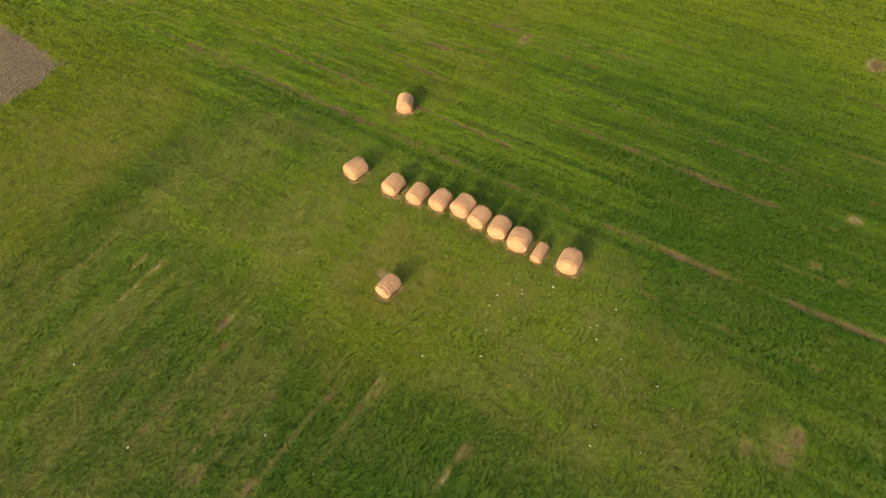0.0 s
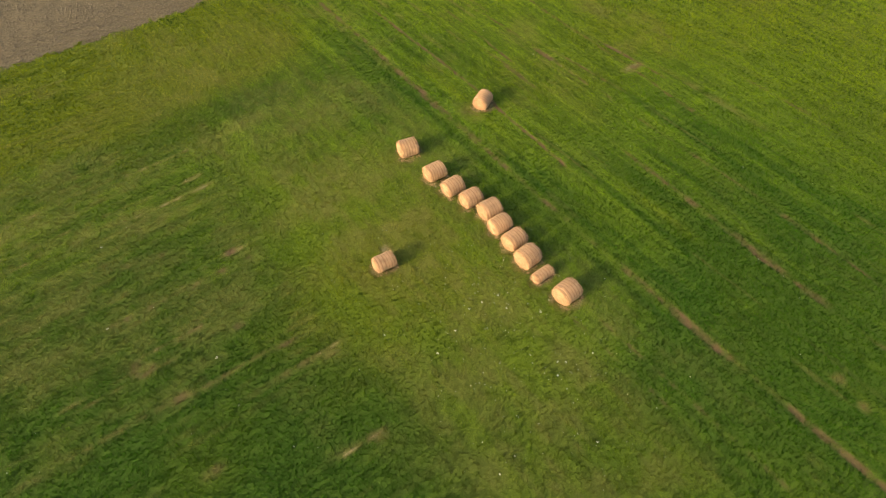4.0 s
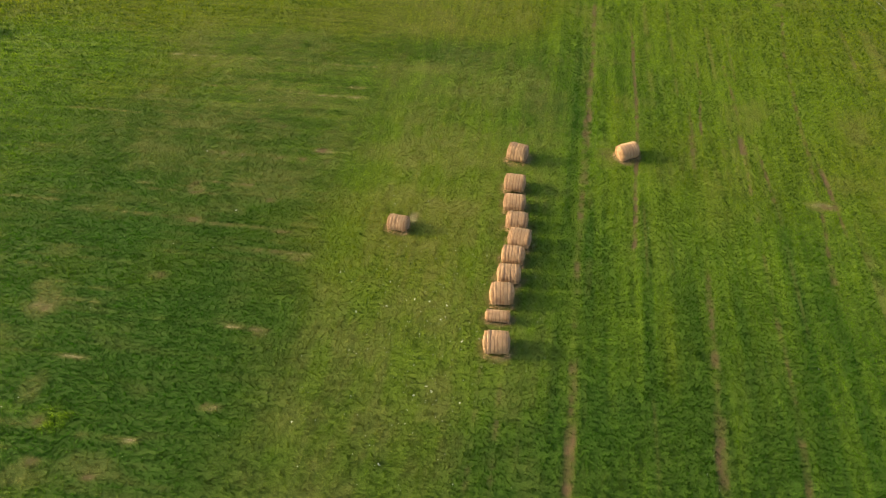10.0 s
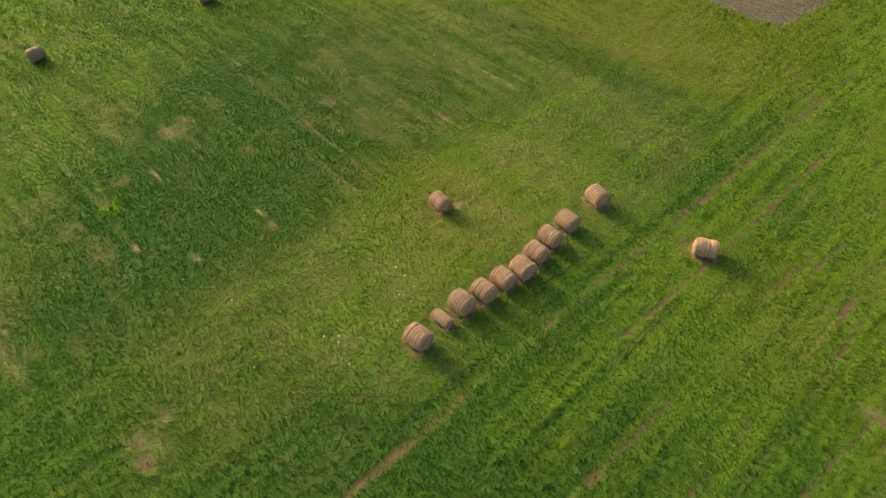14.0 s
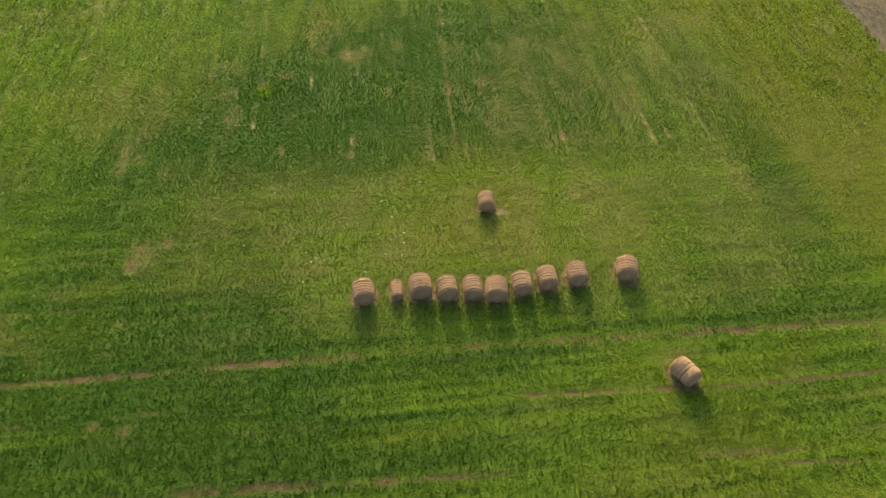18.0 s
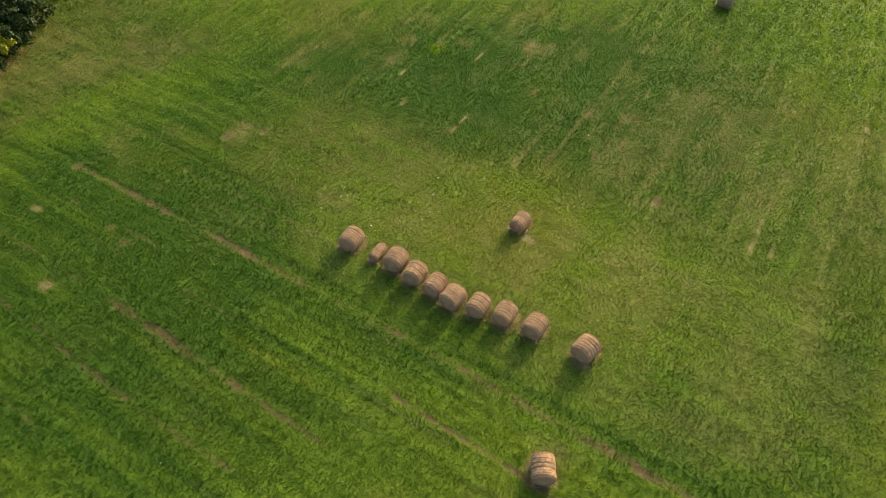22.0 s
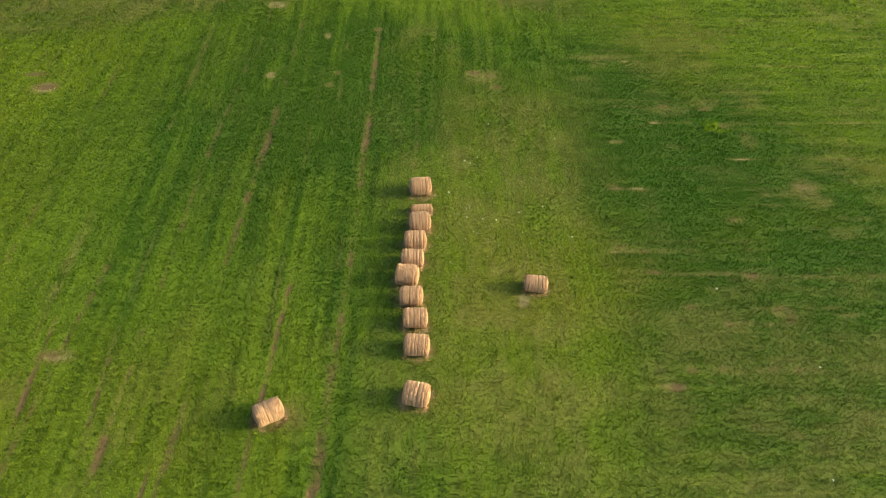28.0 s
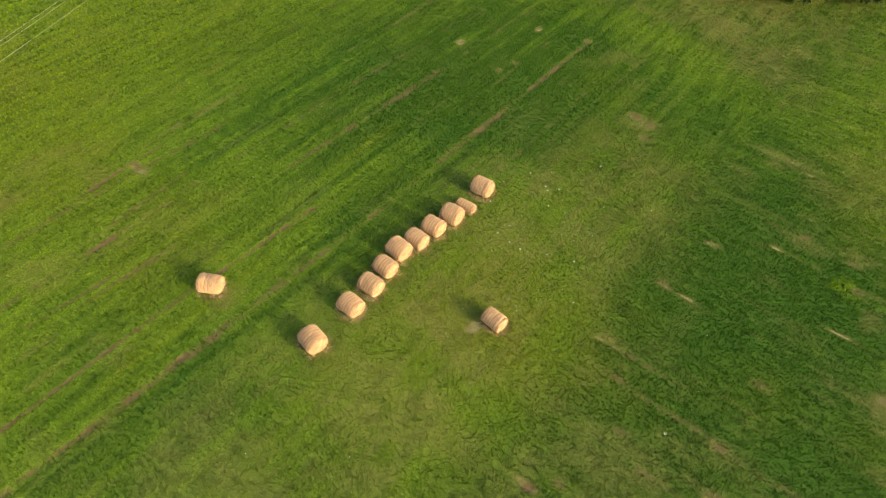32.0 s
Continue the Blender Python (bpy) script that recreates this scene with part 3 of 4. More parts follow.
# ---- grass: clumps of short blades ----
def build_grass(seed, r0, r1, per=4):
    """Clumps over a ring of the meadow: finer near the bales, coarser and sparser far off, with the same cover."""
    rng = np.random.default_rng(seed)
    fine = lambda d: 0.086 + 0.022 * ramp(d, 24, 34) + 0.060 * ramp(d, 32, 48)
    count = int(COVER / per / fine(np.array([r0]))[0] ** 2 * math.pi * (r1 * r1 - r0 * r0))
    d = np.sqrt(rng.uniform(r0 * r0, r1 * r1, count))
    a = rng.uniform(0, 2 * math.pi, count)
    keep = rng.random(count) < (fine(np.array([r0]))[0] / fine(d)) ** 2
    d, a = d[keep], a[keep]
    cx, cy, size = d * np.cos(a) - 4.5, d * np.sin(a) - 2.5, fine(d)
    soil, dry, lush_shade, yellow, lime, plough, swath = masks(cx, cy)
    keep = (plough < 0.3) & (rng.random(len(cx)) > 0.97 * np.clip(soil * 1.3, 0, 1))
    for bx, by, bh, bd, bl in ROW + LOOSE + FAR:
        keep &= np.hypot(cx - bx, cy - by) > 0.36 * bd
    soil, dry, lush_shade, yellow, lime, swath, cx, cy, size = (v[keep] for v in (soil, dry, lush_shade, yellow, lime, swath, cx, cy, size))
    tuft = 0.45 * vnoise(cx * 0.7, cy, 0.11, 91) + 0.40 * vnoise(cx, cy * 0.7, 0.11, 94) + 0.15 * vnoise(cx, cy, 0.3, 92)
    tall = 1.03 * size * (0.62 + 0.16 * lush_shade + 0.50 * ramp(tuft, 0.2, 0.8) + 0.22 * swath + 1.6 * lime) * (1 - 0.45 * dry)
    along_y = cx + 3.0 * (vnoise(cx, cy, 2.4, 99) - 0.5) + 1.4 * (vnoise(cx, cy, 0.5, 100) - 0.5) > -10.2
    streak = np.where(along_y, 0.5 * vnoise(cx, cy * 0.14, 0.12, 93) + 0.5 * vnoise(cx, cy * 0.10, 0.27, 96), 0.5 * vnoise(cx * 0.22, cy, 0.12, 95) + 0.5 * vnoise(cx * 0.14, cy, 0.25, 98))
    n = len(cx)
    rep = lambda v: np.repeat(v, per)
    m = n * per
    px, py = rep(cx) + rng.normal(0, 0.25, m) * rep(size), rep(cy) + rng.normal(0, 0.25, m) * rep(size)
    pz = surface(px, py, rep(soil), rep(swath)) - 0.015
    h = rep(tall) * rng.uniform(0.6, 1.25, m)
    ang, lean = rng.uniform(0, 2 * math.pi, m), rng.uniform(0.05, 0.50, m) * h
    la = np.where(rep(along_y), 0.5, 0.0) * math.pi + rng.choice([0.0, math.pi], m) + rng.normal(0, 1.0, m)
    w = rng.uniform(0.12, 0.22, m) * rep(size)
    dx, dy = np.cos(ang) * w, np.sin(ang) * w
    v = np.empty((m, 3, 3), np.float32)
    v[:, 0] = np.stack([px - dx, py - dy, pz], 1)
    v[:, 1] = np.stack([px + dx, py + dy, pz], 1)
    v[:, 2] = np.stack([px + np.cos(la) * lean, py + np.sin(la) * lean, pz + h], 1)
    ob = raw_mesh("grass", v.reshape(-1, 3), np.arange(m * 3), 3, BLADE)
    each = lambda a: np.repeat(a, per * 3)
    # random and streaked tone, plus shade painted into low tufts and swath hollows
    vary_shade = np.clip(0.50 * rep(ramp(streak, 0.22, 0.78)) + 0.75 * rep(0.5 - tuft) + 0.28 * rep(0.5 - swath) + 0.48 * rep(rng.random(n)) + 0.15 * rng.random(m), 0, 1)
    for name, a in (("soil", each(soil)), ("dry", each(dry)), ("lush_shade", each(lush_shade)), ("yellow", each(yellow)), ("lime", each(lime)), ("vary_shade", np.repeat(vary_shade, 3))):
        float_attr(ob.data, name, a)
    tagged(ob, "short green mown grass blades with bleached stubble between", "grass", kind="stuff")


COVER = 3.15
build_grass(101, 0, 25)
build_grass(102, 25, 35)
build_grass(103, 35, 53)


# ---- round hay bales ----
def wrap_phase(u, a, seed):
    """Where on the wrap a place of the barrel lies: whole numbers are the twine grooves."""
    bend = noise.noise(Vector((u * 2.4 + seed, math.cos(a) * 1.4, math.sin(a) * 1.4)))
    step = noise.noise(Vector((u * 2.1, seed * 1.7, 0.3)))
    return 3.3 * u + 0.5 * step + 0.16 * bend + 0.06 * math.sin(a + seed) + 0.5, bend, step


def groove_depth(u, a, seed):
    """0 on the swell between two twines, 1 in the groove; sets relief and painted crease shade."""
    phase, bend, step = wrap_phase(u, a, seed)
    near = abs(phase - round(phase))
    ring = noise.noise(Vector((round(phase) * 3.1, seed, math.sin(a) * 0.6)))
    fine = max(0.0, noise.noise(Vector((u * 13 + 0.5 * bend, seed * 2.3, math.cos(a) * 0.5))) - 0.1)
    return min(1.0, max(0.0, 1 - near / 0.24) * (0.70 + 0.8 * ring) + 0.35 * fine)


def bale_point(u, a, r, length, seed):
    """A point of the bale's barrel: u from -1 to 1 along the axis, a round it."""
    phase, bend, step = wrap_phase(u, a, seed)
    rad = r * (1.012 + 0.03 * step - 0.055 * groove_depth(u, a, seed) + 0.035 * bend)
    rad *= 1 - 0.17 * (max(0.0, abs(u) - 0.62) / 0.38) ** 2.4
    y, z = rad * math.cos(a), rad * math.sin(a)
    z = max(z, -r * 0.94)
    if z < 0:
        y *= 1 + 0.05 * (-z / r) ** 2
    return Vector((u * length / 2, y, (z + r * 0.94) * 0.90))


def make_bale(index, x, y, heading, dia, length, label, group):
    rng = random.Random(500 + index)
    seed, r = 3.7 * index, dia * 0.475
    length -= 0.185 if index < 10 else 0.13
    top = base_empty("hay_bale", x, y, ground_z(x, y) - 0.015, heading)
    nu, na = 54, 44
    verts, faces = [], []
    for i in range(nu + 1):
        u = -1 + 2 * i / nu
        for k in range(na):
            verts.append(bale_point(u, 2 * math.pi * k / na, r, length, seed) + Vector((0, rng.uniform(-1, 1), rng.uniform(-1, 1))) * 0.007)
    for i in range(nu):
        for k in range(na):
            a, b = i * na + k, i * na + (k + 1) % na
            faces.append((a, b, b + na, a + na))
    barrel = mesh_object("barrel", verts, faces, HAY if index < 12 else HAY_FAR, top)
    # how much painted crease shade each point of the wrap carries
    groove_shade = [groove_depth(-1 + 2 * i / nu, 2 * math.pi * k / na, seed) for i in range(nu + 1) for k in range(na)]
    float_attr(barrel.data, "groove_shade", groove_shade)
    for side in (-1, 1):
        verts, faces, rings = [], [], 22
        rim = [bale_point(side, 2 * math.pi * k / na, r, length, seed) for k in range(na)]
        mid = Vector((side * length / 2, 0, r * 0.846))
        for j in range(rings):
            f = 1 - j / rings
            for k in range(na):
                p = mid + (rim[k] - mid) * f
                turn = 0.020 * math.cos(f * 34 + 2 * math.pi * k / na + seed) + 0.020 * noise.noise(p * 5 + Vector((seed, 0, 0)))
                p.x += side * ((0.075 * (1 - f ** 2.6) + turn) if j else 0.0)
                verts.append(p)
        verts.append(mid + Vector((side * 0.075, 0, 0)))
        for j in range(rings - 1):
            for k in range(na):
                a, b = j * na + k, j * na + (k + 1) % na
                q = (a, b, b + na, a + na)
                faces.append(q if side < 0 else q[::-1])
        last = (rings - 1) * na
        for k in range(na):
            q = (last + k, last + (k + 1) % na, rings * na)
            faces.append(q if side < 0 else q[::-1])
        face = mesh_object("end_face", verts, faces, HAY_END if index < 12 else HAY_FAR, top)
        coil = [min(1.0, max(0.0, (1 - j / rings - 0.12) / 0.2)) * (0.62 + 0.38 * math.cos((1 - j / rings) * 34 + 2 * math.pi * k / na + seed + 0.9)) for j in range(rings) for k in range(na)] + [0.0]
        float_attr(face.data, "coil", coil)
    # twine pulled into the grooves
    for j in range(6):
        u = -0.835 + 0.334 * j
        pts = [bale_point(u, 2 * math.pi * k / 40, r * 1.004, length, seed) for k in range(41)]
        verts, faces = tube(pts, [0.009] * 41, 5, False)
        mesh_object("twine", verts, faces, TWINE, barrel)
    # loose stalks: along the wrap, standing off a little, and a fringe at the foot
    count = 2300 if index < 12 else 900
    verts, loops = [], []
    for s in range(count):
        u, a = rng.uniform(-1, 1), rng.uniform(-0.25 * math.pi, 1.25 * math.pi)
        span = rng.uniform(0.06, 0.20) / r
        if groove_depth(u, a, seed) > 0.25:
            continue
        du = rng.uniform(-0.05, 0.05)
        p0 = bale_point(u, a, r * 1.004, length, seed)
        p1 = bale_point(max(-1.06, min(1.06, u + du)), a + span, r * rng.uniform(1.0, 1.06), length, seed)
        w = Vector((rng.uniform(0.5, 1), rng.uniform(-.4, .4), rng.uniform(-.4, .4))).normalized() * rng.uniform(0.004, 0.009)
        verts += [p0 - w, p0 + w, p1]
    # frayed rims: stalks that stick out past the ends of the wrap
    for s in range(count // 3):
        a, side = rng.uniform(-0.3 * math.pi, 1.3 * math.pi), rng.choice((-1, 1))
        p0 = bale_point(side * rng.uniform(0.86, 1.0), a, r, length, seed)
        out = Vector((side * rng.uniform(0.0, 0.10), 0.06 * math.cos(a) * rng.uniform(-0.2, 1.2), 0.06 * math.sin(a) * rng.uniform(-0.2, 1.2)))
        p1 = p0 + out + Vector((0, -math.sin(a), math.cos(a))) * rng.uniform(-0.12, 0.12)
        w = Vector((rng.uniform(-1, 1), rng.uniform(-1, 1), rng.uniform(-1, 1))).normalized() * rng.uniform(0.005, 0.010)
        verts += [p0 - w, p0 + w, p1]
    for s in range(count // 4):
        a, side = rng.uniform(0, 2 * math.pi), rng.choice((-1, 1))
        f = math.sqrt(rng.random())
        p0 = Vector((side * (length / 2 + 0.075 * (1 - f ** 2.6)), f * r * 0.84 * math.cos(a), r * 0.846 + f * r * 0.74 * math.sin(a)))
        p1 = p0 + Vector((side * rng.uniform(0.0, 0.04), rng.uniform(-0.12, 0.12), rng.uniform(-0.12, 0.08)))
        w = Vector((0, rng.uniform(-1, 1), rng.uniform(-1, 1))).normalized() * 0.006
        verts += [p0 - w, p0 + w, p1]
    for s in range(count // 9):
        lx, ly = rng.uniform(-0.55, 0.55) * length, rng.choice((-1, 1)) * rng.uniform(0.2, 0.55) * dia
        if rng.random() < 0.4:
            lx, ly = rng.choice((-1, 1)) * rng.uniform(0.45, 0.6) * length, rng.uniform(-0.5, 0.5) * dia
        a = rng.uniform(0, 2 * math.pi)
        p0 = Vector((lx, ly, rng.uniform(0.01, 0.05)))
        p1 = p0 + Vector((0.16 * math.cos(a), 0.16 * math.sin(a), rng.uniform(0.0, 0.09)))
        w = Vector((-math.sin(a), math.cos(a), 0)) * 0.007
        verts += [p0 - w, p0 + w, p1]
    raw_mesh("loose_straw", np.array([tuple(v) for v in verts]), np.arange(len(verts)), 3, STRAW if index < 12 else STRAW_FAR, top)
    tagged(top, label, "hay bale", group)
    return top


for i, (bx, by, bh, bd, bl) in enumerate(ROW):
    if bd < 0.8:
        text = "thin small-diameter round hay bale lying in the row on mown grass"
    elif i == 0:
        text = "large round tan hay bale at the row's end on grass"
    elif i == len(ROW) - 1:
        text = "large round tan hay bale set apart and slightly askew"
    else:
        text = "round tan twine-wrapped hay bale standing tight in a row"
    make_bale(i, bx, by, bh, bd, bl, text, "bales in the row")
make_bale(10, *LOOSE[0], "small round tan hay bale on pale stubble beside a bare patch", "loose bales")
make_bale(11, *LOOSE[1], "round tan hay bale alone beside a wheel track, turned askew", "loose bales")
for i, b in enumerate(FAR):
    make_bale(12 + i, *b, "darker grey-brown round hay bale alone on far meadow", "far bales")


# ---- clods on the ploughed field ----
def build_clods():
    rng = np.random.default_rng(7)
    n = 13000
    x, y = -1.0 - 34 * rng.random(n) ** 1.3, 29.6 + 16 * rng.random(n) ** 1.3
    keep = plough_edge(x, y) > rng.uniform(-0.45, 0.15, n)
    x, y = x[keep], y[keep]
    z = height(x, y) - 0.03
    s = rng.uniform(0.02, 0.075, len(x))
    base = np.array([(1, 0, 0), (-0.5, 0.87, 0), (-0.5, -0.87, 0), (0.6, 0.35, 0.7), (-0.6, 0.35, 0.6), (0, -0.7, 0.75)])
    tri = np.array([(0, 1, 4), (0, 4, 3), (1, 2, 4), (2, 5, 4), (2, 0, 5), (0, 3, 5), (3, 4, 5)])
    v = base[None] * rng.uniform(0.7, 1.4, (len(x), 6, 1)) * s[:, None, None]
    v = v + np.stack([x, y, z], 1)[:, None]
    loops = (tri.ravel()[None] + 6 * np.arange(len(x))[:, None]).ravel()
    ob = raw_mesh("earth_clods", v.reshape(-1, 3), loops, 3, CLOD)
    tagged(ob, "grey-brown dry earth clods strewn over the ploughed field", "clods", kind="stuff")


build_clods()


# ---- pale flower heads and bleached tufts in the stubble ----
def build_specks():
    rng = np.random.default_rng(9)
    big = [(-4.2, -4.3), (-3.45, -4.35), (-2.57, -4.5), (-2.75, -5.36), (-1.62, -6.53), (-2.6, -9.3), (-3.35, -9.6), (-6.9, -5.4), (-5.5, -4.9), (-4.2, -12.9),
           (-8.25, -3.05), (-2.87, -9.07), (-8.3, -11.5), (-15.1, 0.6), (-18.6, 5.3), (-17.1, 10.7), (-1.3, -9.7)]
    x = np.concatenate([np.array([p[0] for p in big]), rng.normal(-3.8, 2.4, 340), rng.uniform(-26, 18, 150)])
    y = np.concatenate([np.array([p[1] for p in big]), rng.normal(-6.0, 4.2, 340), rng.uniform(-24, 22, 150)])
    s = np.concatenate([np.full(len(big), 0.055), rng.uniform(0.009, 0.028, 490)])
    parts = []
    for px, py, r in zip(x, y, s):
        k = 9
        a = rng.uniform(0, 2 * math.pi, k)
        d = np.sqrt(rng.random(k)) * r
        c = np.stack([px + np.cos(a) * d, py + np.sin(a) * d, np.full(k, ground_z(px, py)) + rng.uniform(0.06, 0.11, k)], 1)
        b = rng.uniform(0, 2 * math.pi, k)
        w = r * 0.42
        for q in range(3):
            ang = b + q * 2 * math.pi / 3
            parts.append(None)
            parts[-1] = c + np.stack([np.cos(ang) * w, np.sin(ang) * w, rng.uniform(-0.2, 0.4, k) * w], 1)
    v = np.array(parts).reshape(len(x), 3, 9, 3).transpose(0, 2, 1, 3).reshape(-1, 3)
    ob = raw_mesh("white_flowers", v, np.arange(len(v)), 3, PETAL)
    tagged(ob, "small white flower heads scattered in the mown grass", "flowers", kind="stuff")


build_specks()


# ---- trees and shrubs along the southern edge ----
def make_tree(x, y, tall, spread_r, leaves, leaf_size, mat, label, seed, name="tree"):
    rng = random.Random(seed)
    top = base_empty(name, x, y)
    trunk = [(0.25 * rng.uniform(-1, 1) * t * tall * 0.2, 0.25 * rng.uniform(-1, 1) * t * tall * 0.2, tall * 0.8 * t - 0.1) for t in (0, 0.2, 0.45, 0.7, 1)]
    r0 = 0.035 * tall
    v, f = tube(trunk, [r0 * 1.4, r0, r0 * 0.8, r0 * 0.5, r0 * 0.15], 9)
    trunk_ob = mesh_object("trunk", v, f, BARK, top)
    centres = []
    for k in range(7):
        h = tall * rng.uniform(0.22, 0.7)
        a = 2 * math.pi * k / 7 + rng.uniform(-0.4, 0.4)
        reach = spread_r * rng.uniform(0.6, 0.95)
        p0 = Vector((0, 0, h))
        p1 = Vector((math.cos(a) * reach * 0.5, math.sin(a) * reach * 0.5, h + tall * 0.10))
        p2 = Vector((math.cos(a) * reach, math.sin(a) * reach, h + tall * rng.uniform(0.1, 0.25)))
        v, f = tube([p0, p1, p2], [r0 * 0.5, r0 * 0.3, r0 * 0.08], 6)
        mesh_object("limb", v, f, BARK, trunk_ob)
        centres += [p1, p2, (p1 + p2) / 2]
    for k in range(16):
        a, d = rng.uniform(0, 2 * math.pi), math.sqrt(rng.random()) * spread_r * 0.9
        centres.append(Vector((math.cos(a) * d, math.sin(a) * d, tall * (0.12 + 0.83 * (1 - (d / spread_r) ** 2) * rng.uniform(0.35, 1.0)))))
    g = np.random.default_rng(seed)
    c = np.array([tuple(p) for p in centres])
    pick = g.integers(0, len(c), leaves)
    puff = spread_r * g.uniform(0.16, 0.34, len(c))
    d = g.normal(0, 1, (leaves, 3))
    d /= np.linalg.norm(d, axis=1)[:, None]
    p = c[pick] + d * (puff[pick] * g.uniform(0.55, 1.1, leaves))[:, None] * np.array([1, 1, 0.85])
    p[:, 2] = np.maximum(p[:, 2], 0.08)
    n = d + g.normal(0, 0.5, (leaves, 3)) + np.array([0, 0, 0.4])
    n /= np.linalg.norm(n, axis=1)[:, None]
    u = np.cross(n, g.normal(0, 1, (leaves, 3)))
    u /= np.linalg.norm(u, axis=1)[:, None]
    w = np.cross(n, u)
    s = (leaf_size * g.uniform(0.6, 1.4, leaves))[:, None]
    quad = np.stack([p - u * s, p + w * s * 0.6 + n * s * 0.15, p + u * s, p - w * s * 0.6 + n * s * 0.15], 1)
    raw_mesh("crown", quad.reshape(-1, 3), np.arange(leaves * 4), 4, mat, top)
    tagged(top, label, name, "" if name == "shrub" else "hedge along the meadow")
    return top


HEDGE = [
    (19.5, -45.0, 6.2, 3.0), (15.4, -43.2, 5.4, 2.8), (11.6, -41.0, 5.0, 2.7), (8.2, -39.8, 4.4, 2.5), (5.2, -38.6, 4.0, 2.3),
    (2.6, -39.0, 4.2, 2.3), (-0.8, -40.8, 4.4, 2.3), (-4.0, -42.0, 4.4, 2.4), (-7.6, -44.0, 4.8, 2.5), (-11.8, -46.2, 5.0, 2.6), (-16.2, -48.4, 5.4, 2.8),
    (9.6, -44.4, 7.0, 3.3), (4.6, -43.0, 6.4, 3.0), (-0.6, -45.0, 6.6, 3.2), (-5.6, -47.4, 6.8, 3.2), (15.6, -48.6, 7.4, 3.4), (-11.0, -51.0, 7.0, 3.3),
]
for k, (tx, ty, th, tr) in enumerate(HEDGE):
    make_tree(tx, ty, th, tr, 6500, 0.13, LEAF, "dark green broadleaf tree in a dense hedge at the meadow's edge", 300 + k)
rng_hedge = random.Random(77)
for k in range(20):
    d = 1.05 + 1.55 * (k // 2)
    if k % 2:
        sx, sy = 3.0 + 0.93 * d, -37.5 - 0.38 * d
    else:
        sx, sy = 3.6 - 0.92 * d, -37.3 - 0.24 * d - 0.55 * max(0.0, d - 8.0)
    sx, sy = sx + rng_hedge.uniform(-0.4, 0.4), sy + rng_hedge.uniform(-0.3, 0.3)
    make_tree(sx, sy, rng_hedge.uniform(2.0, 3.4), rng_hedge.uniform(1.4, 1.9), 3000, 0.12, LEAF, "dense dark green bush in the hedge, leafy to the ground", 400 + k, "bush")
make_tree(-1.2, -37.8, 3.4, 1.25, 3600, 0.12, LEAF_LIME, "yellow-green young tree in front of a dark hedge", 340)
make_tree(-28.9, -37.3, 1.5, 2.1, 3600, 0.12, LEAF_GREY, "low pale grey-green shrub alone on the meadow", 341, "shrub")


# ---- dry reeds along the hedge foot ----
def build_reeds():
    rng = np.random.default_rng(21)
    n = 240
    x = rng.normal(-1.2, 2.4, n)
    y = -35.7 + 0.40 * (x - 3.2) + rng.normal(0, 0.22, n)
    dense = fbm(x, y, 2.5, 19) > 0.44
    x, y = x[dense], y[dense]
    z = height(x, y)
    a, h, lay = rng.uniform(0, 2 * math.pi, len(x)), rng.uniform(0.03, 0.25, len(x)), rng.uniform(0.3, 0.8, len(x))
    w = 0.014
    v = np.empty((len(x), 3, 3))
    v[:, 0] = np.stack([x - np.sin(a) * w, y + np.cos(a) * w, z], 1)
    v[:, 1] = np.stack([x + np.sin(a) * w, y - np.cos(a) * w, z], 1)
    v[:, 2] = np.stack([x + np.cos(a) * lay, y + np.sin(a) * lay, z + h], 1)
    ob = raw_mesh("dry_reeds", v.reshape(-1, 3), np.arange(len(x) * 3), 3, REED)
    tagged(ob, "dry brown stalks lying along the foot of the hedge", "dry stalks", kind="stuff")


build_reeds()


# ---- dry weeds left standing round the pole's foot ----
def build_weeds(px, py):
    rng = np.random.default_rng(33)
    n = 900
    a, d = rng.uniform(0, 2 * math.pi, n), rng.random(n) ** 0.7 * 0.62
    x, y = px + np.cos(a) * d, py + np.sin(a) * d
    z = height(x, y)
    b, h, lay = rng.uniform(0, 2 * math.pi, n), rng.uniform(0.25, 0.75, n) * (1.1 - d), rng.uniform(0.02, 0.3, n)
    w = 0.016
    v = np.empty((n, 3, 3))
    v[:, 0] = np.stack([x - np.sin(b) * w, y + np.cos(b) * w, z], 1)
    v[:, 1] = np.stack([x + np.sin(b) * w, y - np.cos(b) * w, z], 1)
    v[:, 2] = np.stack([x + np.cos(b) * lay, y + np.sin(b) * lay, z + h], 1)
    ob = raw_mesh("dry_weeds", v.reshape(-1, 3), np.arange(n * 3), 3, REED)
    tagged(ob, "dry tan weeds standing uncut round the foot of a pole", "weeds", kind="stuff")


build_weeds(17.7, 27.9)


# ---- power line ----
LINE = Vector((-0.326, 0.945, 0))
ACROSS = Vector((0.945, 0.326, 0))
POLES = [Vector((17.7, 28.0, 0)) + LINE * d for d in (-62, 0, 60)]
OFFSETS = (-0.80, 0.35, 0.75)


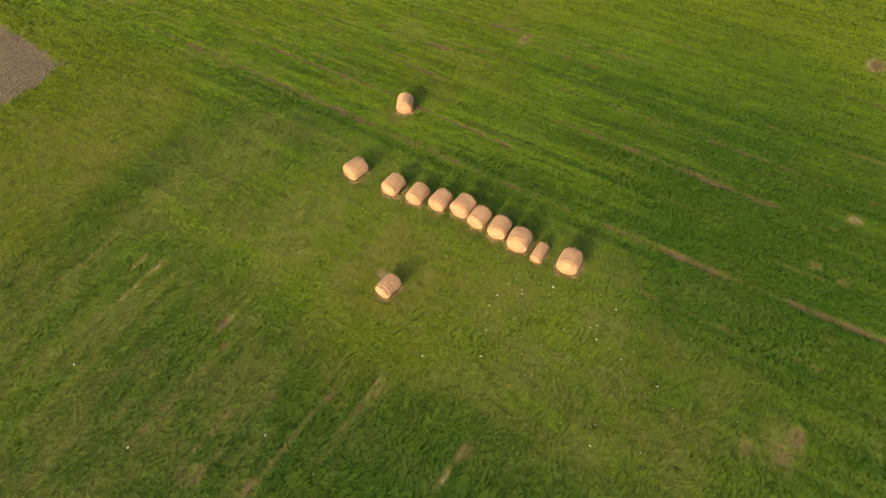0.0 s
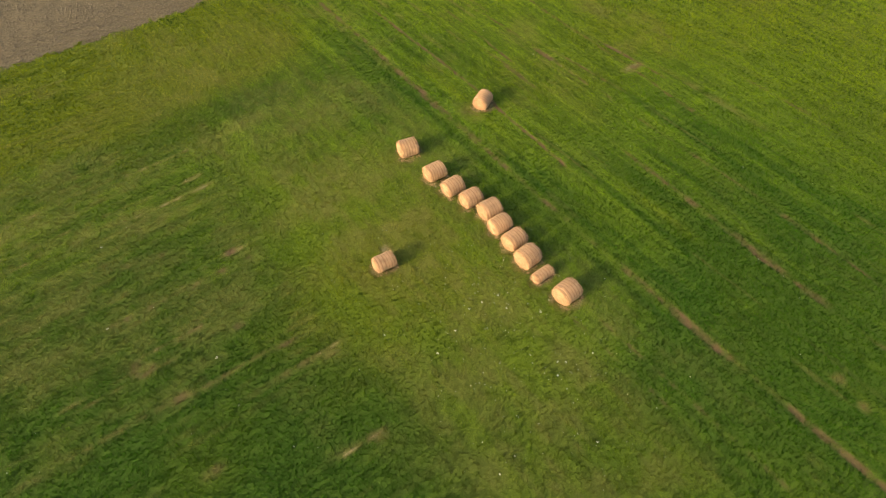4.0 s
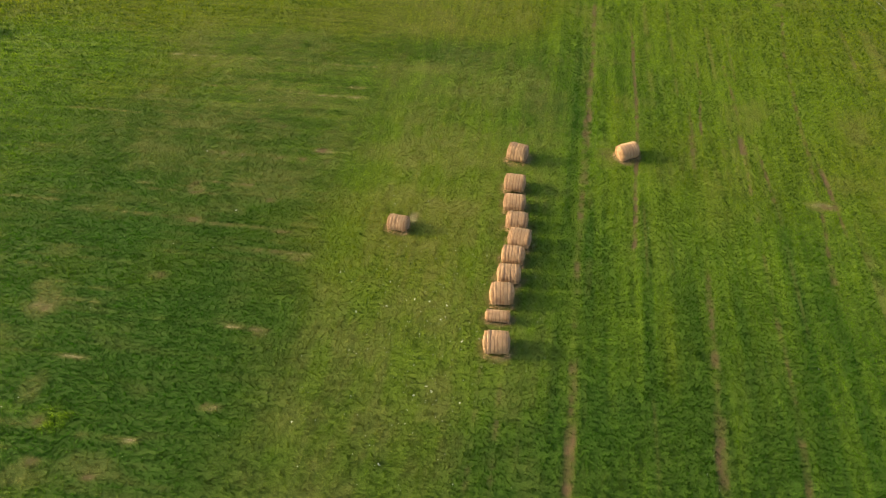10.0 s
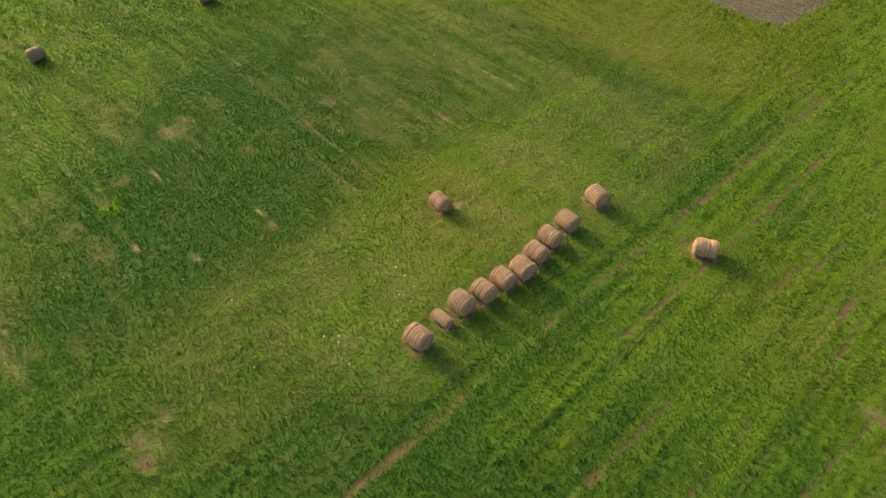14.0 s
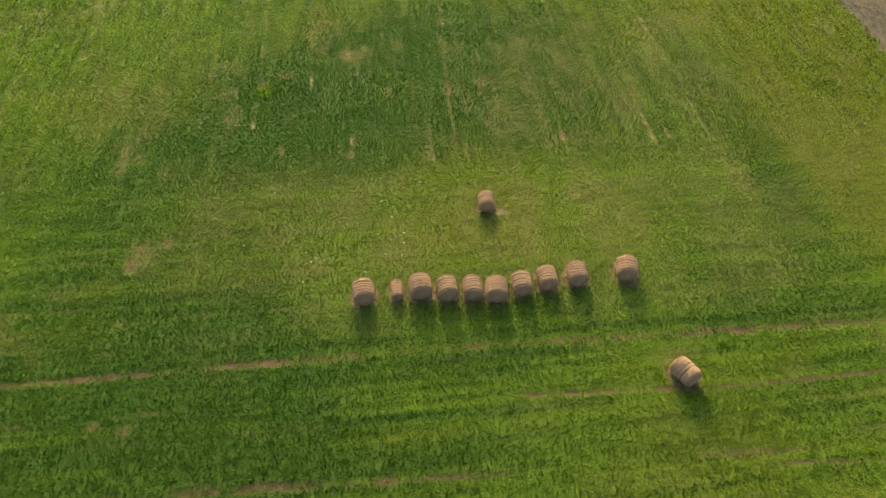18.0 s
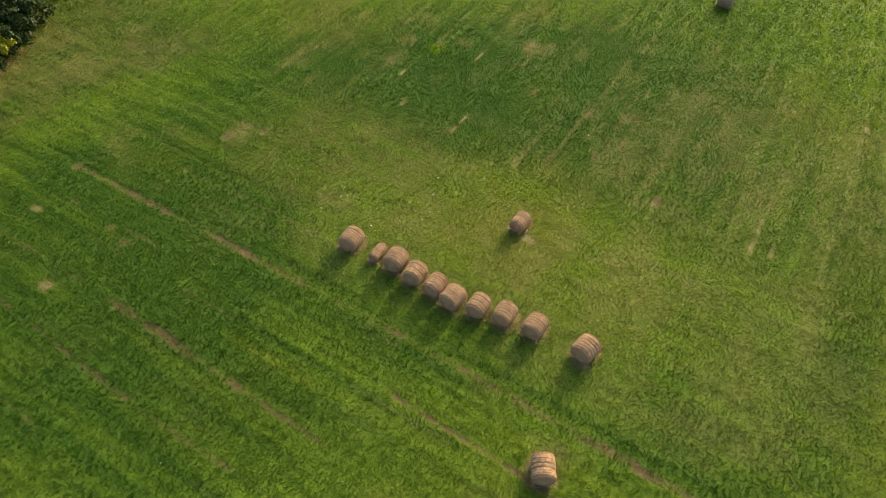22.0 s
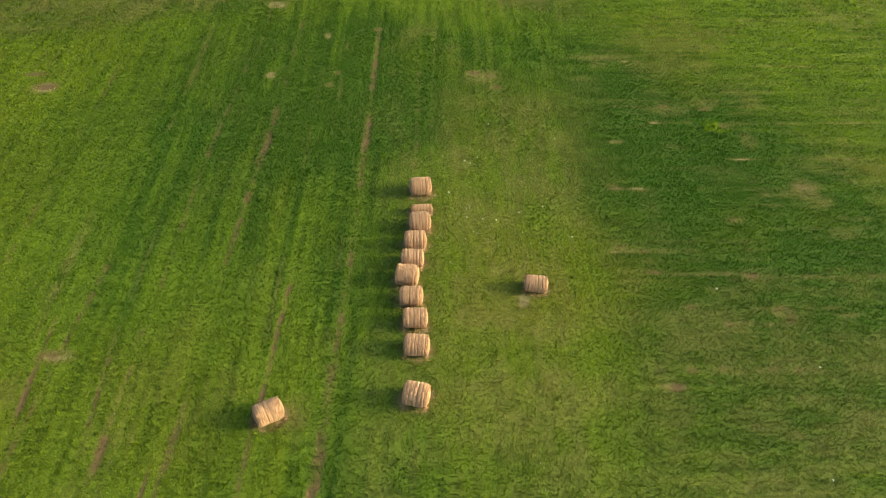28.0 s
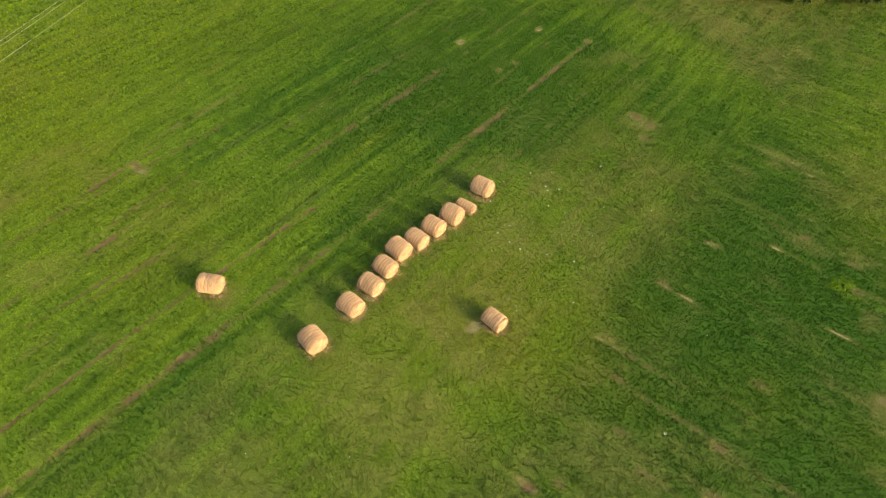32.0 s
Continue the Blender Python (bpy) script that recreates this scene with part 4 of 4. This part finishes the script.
def make_pole(p, index):
    top = base_empty("utility_pole", p.x, p.y)
    lean = 0.05
    v, f = tube([(0, 0, -0.3), (lean, 0, 2.0), (2 * lean, 0, 4.2), (3 * lean, 0, 5.75)], [0.085, 0.078, 0.072, 0.066], 14)
    mesh_object("pole", v, f, POLE_WOOD, top)
    bm = bmesh.new()
    bmesh.ops.create_cube(bm, size=1, matrix=Matrix.Translation((3 * lean, 0, 5.35)) @ Matrix.Rotation(math.atan2(ACROSS.y, ACROSS.x), 4, "Z") @ Matrix.Translation((0, 0.14, 0)) @ Matrix.Diagonal((2.3, 0.11, 0.13, 1)))
    bmesh.ops.bevel(bm, geom=bm.edges[:], offset=0.012, segments=1, affect="EDGES")
    me = bpy.data.meshes.new("crossarm")
    bm.to_mesh(me)
    bm.free()
    me.materials.append(POLE_WOOD)
    arm = new("crossarm", me)
    arm.parent = top
    for o in OFFSETS:
        q = ACROSS * o + LINE * 0.14 + Vector((3 * lean, 0, 5.41))
        prof = [(0.012, 0.0), (0.012, 0.06), (0.05, 0.07), (0.03, 0.10), (0.055, 0.12), (0.028, 0.16), (0.02, 0.19)]
        v, f = tube([q + Vector((0, 0, h)) for r, h in prof], [r for r, h in prof], 10)
        mesh_object("insulator", v, f, PORCELAIN, arm)
    tagged(top, "pale weathered wooden utility pole with a crossarm and insulators", "utility pole", "poles of the power line")


for k, p in enumerate(POLES):
    make_pole(p, k)
for o in OFFSETS:
    for a, b in zip(POLES, POLES[1:]):
        p0 = a + ACROSS * o + LINE * 0.14 + Vector((0.15, 0, 5.6 + ground_z(a.x, a.y)))
        p1 = b + ACROSS * o + LINE * 0.14 + Vector((0.15, 0, 5.6 + ground_z(b.x, b.y)))
        pts = [p0.lerp(p1, t / 24) - Vector((0, 0, 4 * 0.9 * (t / 24) * (1 - t / 24))) for t in range(25)]
        v, f = tube(pts, [0.006] * 25, 6)
        ob = mesh_object("power_wire", v, f, WIRE)
        tagged(ob, "thin dull grey metal wire sagging between utility poles", "wire", "wires of the power line")
